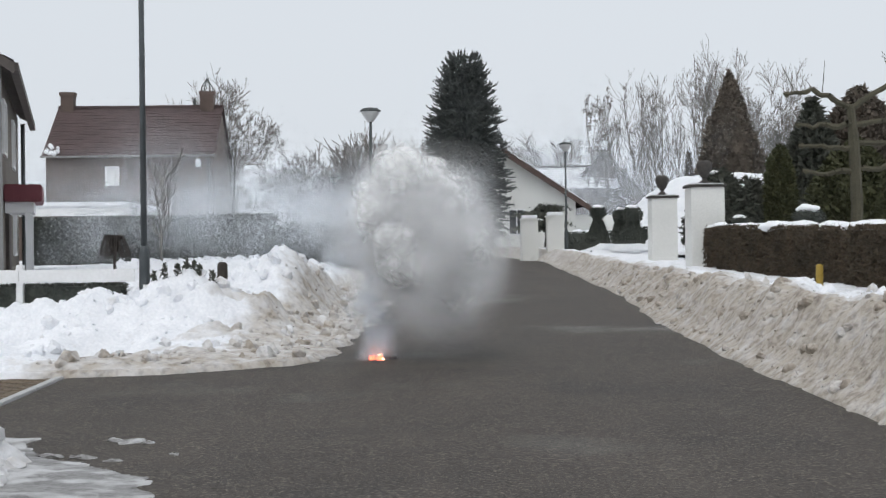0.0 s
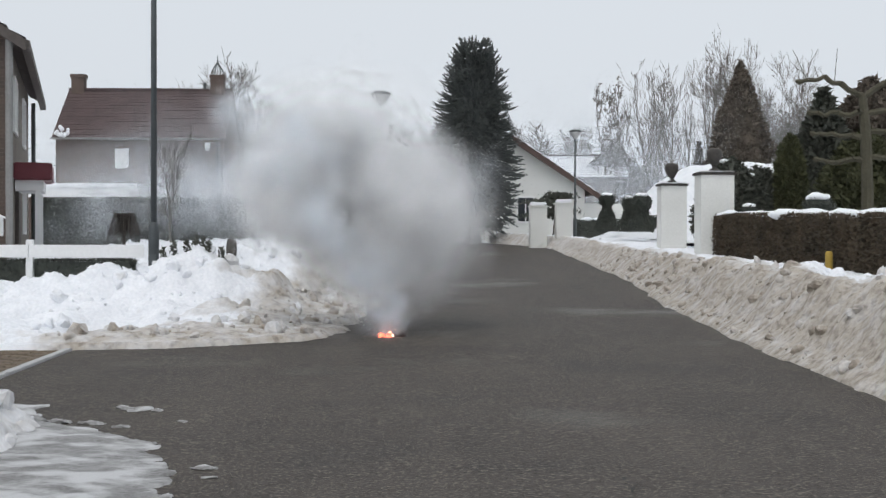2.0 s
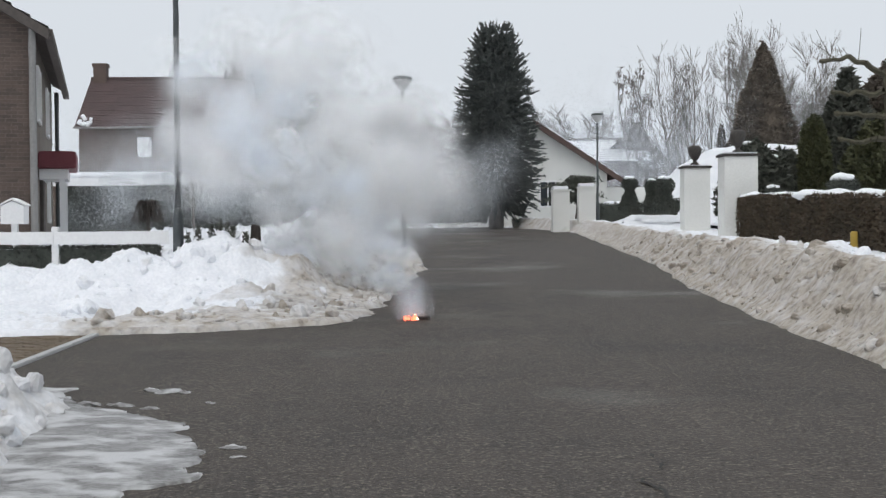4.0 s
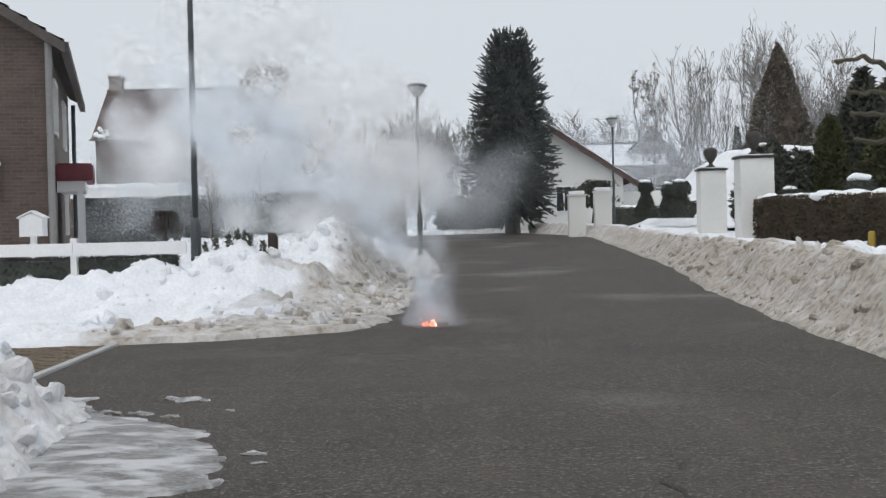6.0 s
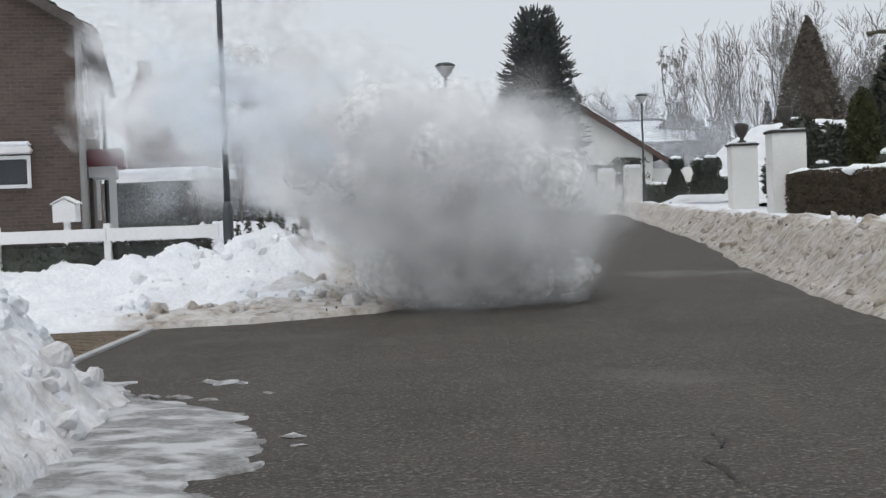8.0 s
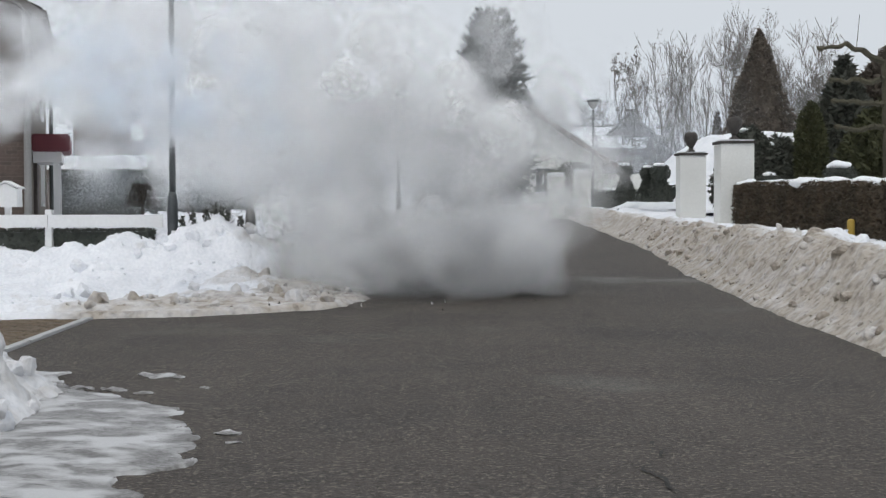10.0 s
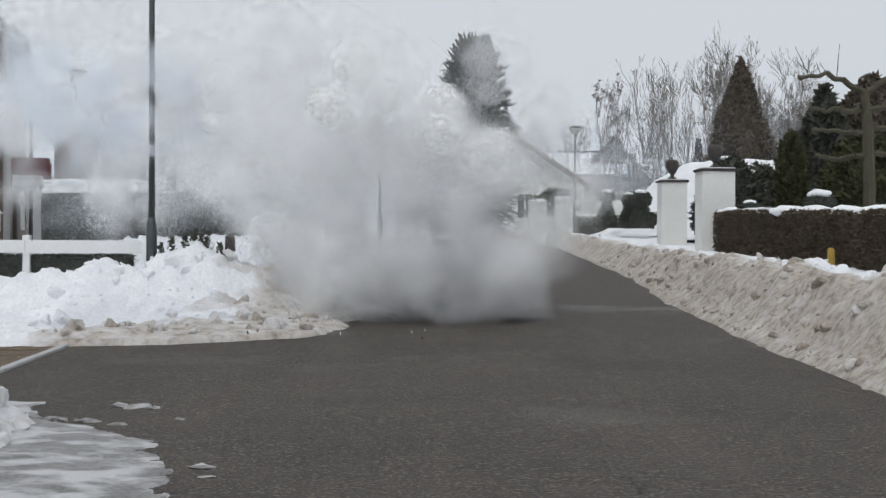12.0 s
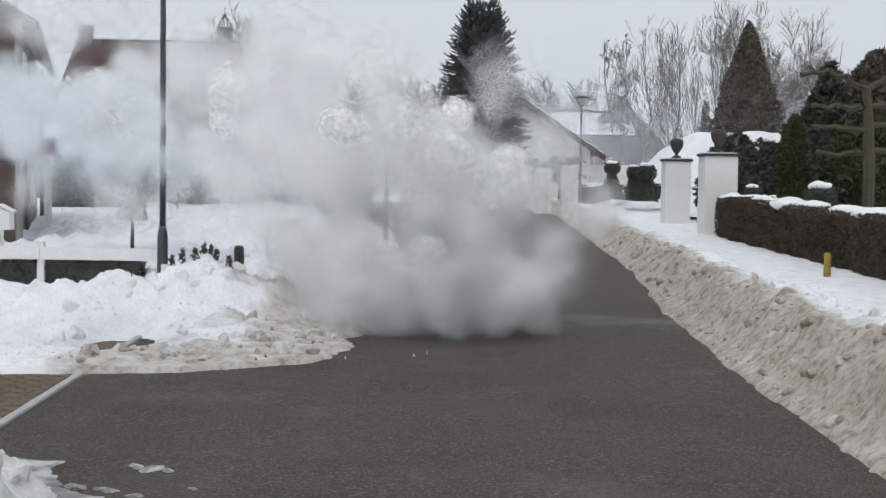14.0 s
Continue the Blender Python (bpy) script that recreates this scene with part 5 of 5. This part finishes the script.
def firework():
    x, y = SMOKE_AT
    gz = ground_z(x, y)
    tube = tagged(empty("firework", x + 0.08, y + 0.02, gz + 0.022), "burnt cardboard firework tube lying on the asphalt", "firework")
    bm = lathe(bmesh.new(), [(0.018, -0.09), (0.02, -0.085), (0.02, 0.09), (0.017, 0.1)], 14)
    bmesh.ops.rotate(bm, verts=bm.verts, cent=(0, 0, 0), matrix=Matrix.Rotation(radians(90), 3, "Y"))
    part("tube", bm, BARK_DARK, tube)
    rng = np.random.default_rng(7)
    flame = tagged(empty("flame", x, y, gz), "small red-orange flame at the mouth of the firework", "flame")
    hot, red = flame_material("white_hot_composition", (1.0, 0.42, 0.28), 9.0), flame_material("red_flame", (1.0, 0.14, 0.06), 3.5)
    for k in range(7):
        bm = bmesh.new()
        bmesh.ops.create_icosphere(bm, subdivisions=2, radius=0.024, matrix=Matrix.LocRotScale((0, 0, 0.022), Euler((0, rng.uniform(-0.9, 0.9), 0)), (0.8, 0.8, rng.uniform(0.7, 1.4))))
        for v in bm.verts:
            v.co += Vector(noise.noise_vector(v.co * 25 + Vector((k, 0, 0)))) * 0.02
        ob = part("flame_tongue", bm, hot if k % 2 else red, flame)
        ob.location = (rng.uniform(-0.08, 0.04), rng.uniform(-0.03, 0.03), rng.uniform(-0.01, 0.01))
    scraps = []
    for k in range(12):
        bm = bmesh.new()
        box(bm, -0.02, -0.012, -0.002, 0.02, 0.012, 0.002)
        bmesh.ops.subdivide_edges(bm, edges=bm.edges, cuts=2)
        for v in bm.verts:
            v.co.z += 12 * v.co.x ** 2
        ob = tagged(part("paper_scrap", bm, WHITE_PAINT if k % 3 == 0 else BARK_DARK), "scorched scrap of cardboard thrown by the blast", "scrap", "scraps")
        ob.matrix_world = pose(x + 0.08, y, gz + 0.02)
        scraps.append((ob, rng.uniform(-2.0, 2.0), rng.uniform(-1.0, 1.2), rng.uniform(2.2, 5.0), rng.uniform(0, 360)))
    return tube, flame, scraps


TUBE, FLAME, SCRAPS = firework()


def build():
    ground_sheet()
    road()
    snow_banks()
    lawn_snow()
    garden_walls()
    brick_house()
    garage()
    near_house()
    white_house()
    barn(9.3, 76, 2.0, 5.85, 4.6, True, -4, "low house with snow-covered roof behind the garden", BARN_WALL)
    barn(14.6, 80, 3.6, 6.6, 3.4, False, 78, "dark-roofed house behind the bare trees", BARN_WALL)
    street_lamp(-0.98, 31.0, 4.42, "slim street lamp with pale inverted bowl head")
    street_lamp(-4.2, 70.0, 5.0, "far street lamp faint in the mist")
    street_lamp(5.3, 47.07, 4.85, "slim street lamp with pale inverted bowl head by the snow bank")
    tall_pole()
    gate_pillar(6.67, 31.0, 0.76, 2.56, True, "tall white plastered gate pillar carrying an urn")
    gate_pillar(6.63, 36.0, 0.68, 2.50, True, "white plastered gate pillar carrying an urn, further along")
    gate_pillar(4.05, 47.7, 0.6, 2.19, False, "white plastered gate pillar with snow cap")
    gate_pillar(4.97, 47.7, 0.6, 2.29, False, "white plastered gate pillar with snow cap")
    araucaria()
    hedge(1, "hedge", [(6.95, 30.2), (7.35, 12.0)], 0.9, 0.2, 1.15, HEDGE_BROWN, "clipped brown winter hedge topped with snow clumps", 0.06, 2200, snow=0.1)
    hedge(2, "hedge", [(-12.6, 45.0), (-4.7, 45.0)], 1.0, 0.0, 1.75, HEDGE_GREEN, "long dark clipped hedge behind the lawn", 0.1, 1200)
    hedge(3, "hedge", [(-4.6, 46.5), (-2.2, 47.5)], 1.0, 0.0, 1.4, HEDGE_GREEN, "lower dark hedge with a rim of snow", 0.1, 1200, snow=0.06)
    clipped(4, "conifer", 15.4, 65, [(0, 1.5), (2.0, 1.75), (4.0, 1.45), (6.0, 0.85), (7.5, 0.35), (8.3, 0.03)], BROWN_CONE, "tall conical brown conifer behind the gate", "conifer", 0.16, 16000)
    clipped(63, "shrub", -0.15, 52.6, [(0, 0.75), (0.4, 0.95), (0.9, 0.75), (1.2, 0.3), (1.3, 0.04)], HEDGE_GREEN, "round dark shrub before the white house", "shrub", 0.1, 3500)
    clipped(64, "shrub", 0.95, 53.0, [(0, 0.6), (0.6, 0.75), (1.2, 0.6), (1.5, 0.25), (1.6, 0.04)], HEDGE_GREEN, "round dark shrub before the white house", "shrub", 0.1, 3000)
    topiary()
    pollard()
    low_pine()
    marker_post()
    fence()
    hedge(47, "hedge", [(-9.0, 17.85), (-3.7, 17.62)], 0.3, 0.1, 0.66, HEDGE_GREEN, "low dark border hedge behind the white rail", 0.05, 900)
    letterbox()
    dark_post()
    snow_plants()
    shrub(41, -5.25, 24, 1.56, 0.32, "small weeping garden shrub with bare drooping twigs", n=70, weep=True)
    bare_tree(42, -7.45, 40, 3.7, 0.05, 1, 3, 0.6, 0.3, "young bare tree behind the hedge", 0.008)
    bare_tree(11, -11.0, 80, 10.5, 0.2, 3, 4, 0.9, 0.15, thin=0.014)
    for k, (x, y, h, stems, lean, leafy) in enumerate(((10.7, 76, 9.0, 2, 0.16, 420), (12.0, 77, 9.2, 2, 0.10, 260), (13.2, 79, 10.2, 2, 0.10, 0), (14.6, 80, 10.4, 3, 0.08, 0), (16.0, 82, 9.9, 2, 0.14, 0),
                                                       (18.3, 84, 12.6, 2, 0.06, 0))):
        upright_tree(20 + k, x, y, h, stems, lean, "slim bare tree with withered leaves at its tips" if leafy else "slim upright bare tree with fine twigs", leafy=leafy)
    for k, (x, y, h) in enumerate(((21.6, 84, 10.3), (24.6, 86, 8.6))):
        bare_tree(40 + k, x, y, h, 0.15, 2, 4, 0.7, 0.2, "wide bare tree with fanned branches", 0.011, (6, 9))
    far_trees()
    kerb_and_pavers()
    ice_sheet()
    road_cracks()
    snow_lumps()


build()


# ---- what moves ----
def along(t, keys):
    """A place between timed rows (t, x, y, z, half width, half depth, half height)."""
    ts = [k[0] for k in keys]
    return [float(np.interp(t, ts, [k[i] for k in keys])) for i in range(1, 7)]


DRIFT_1 = [(0, 0.12, 13.7, 1.25, 0.34, 0.35, 0.5), (0.8, -0.15, 13.9, 1.35, 0.55, 0.5, 0.7), (1.5, -0.5, 14.2, 1.45, 0.9, 0.6, 0.9), (2.7, -1.0, 15.3, 1.65, 1.3, 0.8, 1.15),
           (5, -2.2, 19.0, 2.35, 2.1, 1.0, 1.75), (6.5, -2.9, 20.0, 2.6, 2.4, 1.1, 1.95), (9.5, -4.2, 20.5, 3.0, 2.6, 1.2, 1.8), (11, -5.0, 20.8, 3.0, 2.7, 1.4, 1.8), (14, -5.4, 21.5, 3.0, 2.9, 1.4, 1.9)]
DRIFT_2 = [(6.36, -0.3, 13.8, 0.15, 0.2, 0.2, 0.1), (6.45, -0.2, 13.7, 0.48, 0.7, 0.4, 0.36), (6.6, -0.15, 13.7, 0.6, 0.8, 0.45, 0.46), (7.2, -0.25, 13.8, 0.9, 1.1, 0.7, 0.75),
           (8.2, -0.6, 14.1, 1.3, 1.7, 1.0, 1.3), (9.5, -1.0, 15.2, 1.8, 2.6, 1.2, 1.9), (11, -1.1, 15.7, 1.85, 2.9, 1.2, 2.0), (14, -1.0, 16.2, 1.9, 3.0, 1.2, 2.1)]


def drift(item, times, keys, tilt, hidden_until=0.0):
    ob, u, r, turn, spin, late = item
    rows = []
    x0, y0 = SMOKE_AT
    if hidden_until > 0:
        for t in (0.0, hidden_until):
            rows.append((t, pose(x0, y0, -1.6, *turn)))
    for t in times:
        cx, cy, cz, ex, ey, ez = along(t, keys)
        if not hidden_until and r < 0.36:
            pull = float(np.interp(t, (0.5, 2.5), (1.0, 0.25)))
            ex, ez, cy = ex * pull, ez * pull, cy + 0.9 * (1 - pull)
        if hidden_until and t < 8:
            ex, ey, ez = max(0.1, ex - 1.3 * (r - 0.36)), max(0.1, ey - (r - 0.36)), max(0.06, ez - 1.3 * (r - 0.36))
        elif t > 8 and r < 0.46:
            ex, ez, cy = ex * 0.6, ez * 0.6, cy + 0.8
        x, y, z = cx + u[0] * ex - tilt * u[2] * ez, cy + u[1] * ey, cz + u[2] * ez
        if hidden_until:
            y += 1.9 * max(0.0, -(x + 1.0)) * min(1.0, max(0.0, (t - 9.3) / 1.4))
        z += 0.3 * max(0.0, -(x + 1.2)) * min(1.0, max(0.0, (t - 7.0) / 2)) if hidden_until else 0.0
        z = max(z, ground_z(x, y) + r * (0.3 if t < 7.0 else 0.55))
        rows.append((t, pose(x, y, z, *(turn + spin * (t - hidden_until)))))
    walk(ob, rows)


def motions():
    for item in PUFFS_1:
        drift(item, (0, 0.75, 1.5, 2.7, 3.9, 5, 6.5, 8, 9.5, 11.5, 14), DRIFT_1, 0.35)
    for item in PUFFS_2:
        # the wide, thin smoke wells up after the first burst
        start = 6.33 if item[2] < 0.43 else 6.5 + 1.0 * item[5]
        drift(item, [q for q in (6.45, 6.6, 6.9, 7.2, 7.7, 8.2, 8.9, 9.5, 11, 12.5, 14) if q > start + 0.1], DRIFT_2, 0.45, start)
    for k, (ob, u, r, turn, spin, late) in enumerate(PUFFS_4):
        x, y, z = -10.5 + 0.8 * k, 43 + 6 * u[1], 1.9 + 0.7 * u[2]
        walk(ob, [(0, pose(x, y, z, *turn)), (7, pose(x - 0.4, y + 0.4, z + 0.1, *(turn + 12))), (14, pose(x - 0.9, y + 0.8, z + 0.2, *(turn + 24)))])
    for k, (ob, u, r, turn, spin, late) in enumerate(PUFFS_5):
        x, y, z = -26.0 + 1.8 * k, (68 if k % 2 else 98) + 4 * u[1], 3.2 + 2.0 * u[2]
        walk(ob, [(0, pose(x, y, z, *turn)), (14, pose(x - 0.5, y, z, *(turn + 8)))])
    x0, y0 = SMOKE_AT
    gz = ground_z(x0, y0)
    rng = np.random.default_rng(105)
    for k, (ob, u, r, turn, spin, late) in enumerate(PUFFS_3):
        born = -2.0 + 8.1 * k / len(PUFFS_3)
        rows = []
        for t in sorted({0.0, 14.0, 6.4, *[q for q in (born - 0.05, born, born + 0.4, born + 0.9, born + 1.6, born + 2.6, born + 4.5) if 0 < q < 14]}):
            a = t - born
            if a <= -0.04:
                p = (x0, y0, gz - 0.7)
            else:
                f = max(0.0, a)
                p = (x0 + np.interp(f, (0, 0.4, 0.9, 1.6, 2.6, 4.5, 14), (-0.04, -0.03, -0.12, -0.4, -0.9, -1.7, -4.0)) + u[0] * min(0.12 + 0.2 * f, 0.9), y0 + u[1] * min(0.1 + 0.15 * f, 0.9),
                     gz + np.interp(f, (0, 0.4, 0.9, 1.6, 2.6, 4.5, 14), (-0.08, 0.16, 0.5, 0.95, 1.4, 1.9, 2.4)) + u[2] * min(0.05 + 0.15 * f, 0.6))
            rows.append((t, pose(*p, *(turn + spin * t))))
        walk(ob, rows)
    # the charge goes off; tube and flame are blown away with the scraps
    t0 = 6.36
    bx, by = x0 + 0.08, y0 + 0.02
    walk(TUBE, [(0, pose(bx, by, gz + 0.022, 0, 0, 12)), (t0, pose(bx, by, gz + 0.022, 0, 0, 12)), (6.7, pose(bx - 1.2, by + 4, gz + 2.0, 40, 60, 60)),
                (7.3, pose(bx - 2.6, by + 10, ground_z(-3, 24) + 0.2, 60, 100, 90)), (14, pose(bx - 2.6, by + 10, ground_z(-3, 24) + 0.2, 60, 100, 90))])
    walk(FLAME, [(0, pose(x0, y0, gz)), (1.0, pose(x0 + 0.01, y0, gz + 0.004)), (3, pose(x0 + 0.015, y0, gz)), (t0, pose(x0 + 0.02, y0, gz)), (6.42, pose(x0 + 0.02, y0, gz - 0.25)), (14, pose(x0 + 0.02, y0, gz - 0.25))])
    for ob, vx, vy, vz, a in SCRAPS:
        rows = [(0, pose(bx, by, gz + 0.02)), (t0, pose(bx, by, gz + 0.02))]
        land = vz / 4.9
        for s in (0.1, 0.25, 0.45, 0.7, 0.95):
            f = s * land
            rows.append((t0 + f, pose(bx + vx * f, by + vy * f, max(gz + 0.02, gz + vz * f - 4.9 * f * f), 70 * s, a * 0.2 * s, 60 * s)))
        x, y = bx + vx * land, by + vy * land
        rest = ground_z(x, y) + 0.01
        if x < -0.3:
            rest = ground_z(x, y) + max(0.0, snow_left(x, y)[0]) + 0.01
        rows += [(t0 + land, pose(x, y, rest, 80, a * 0.2, 70)), (14, pose(x, y, rest, 80, a * 0.2, 70))]
        walk(ob, rows)


motions()
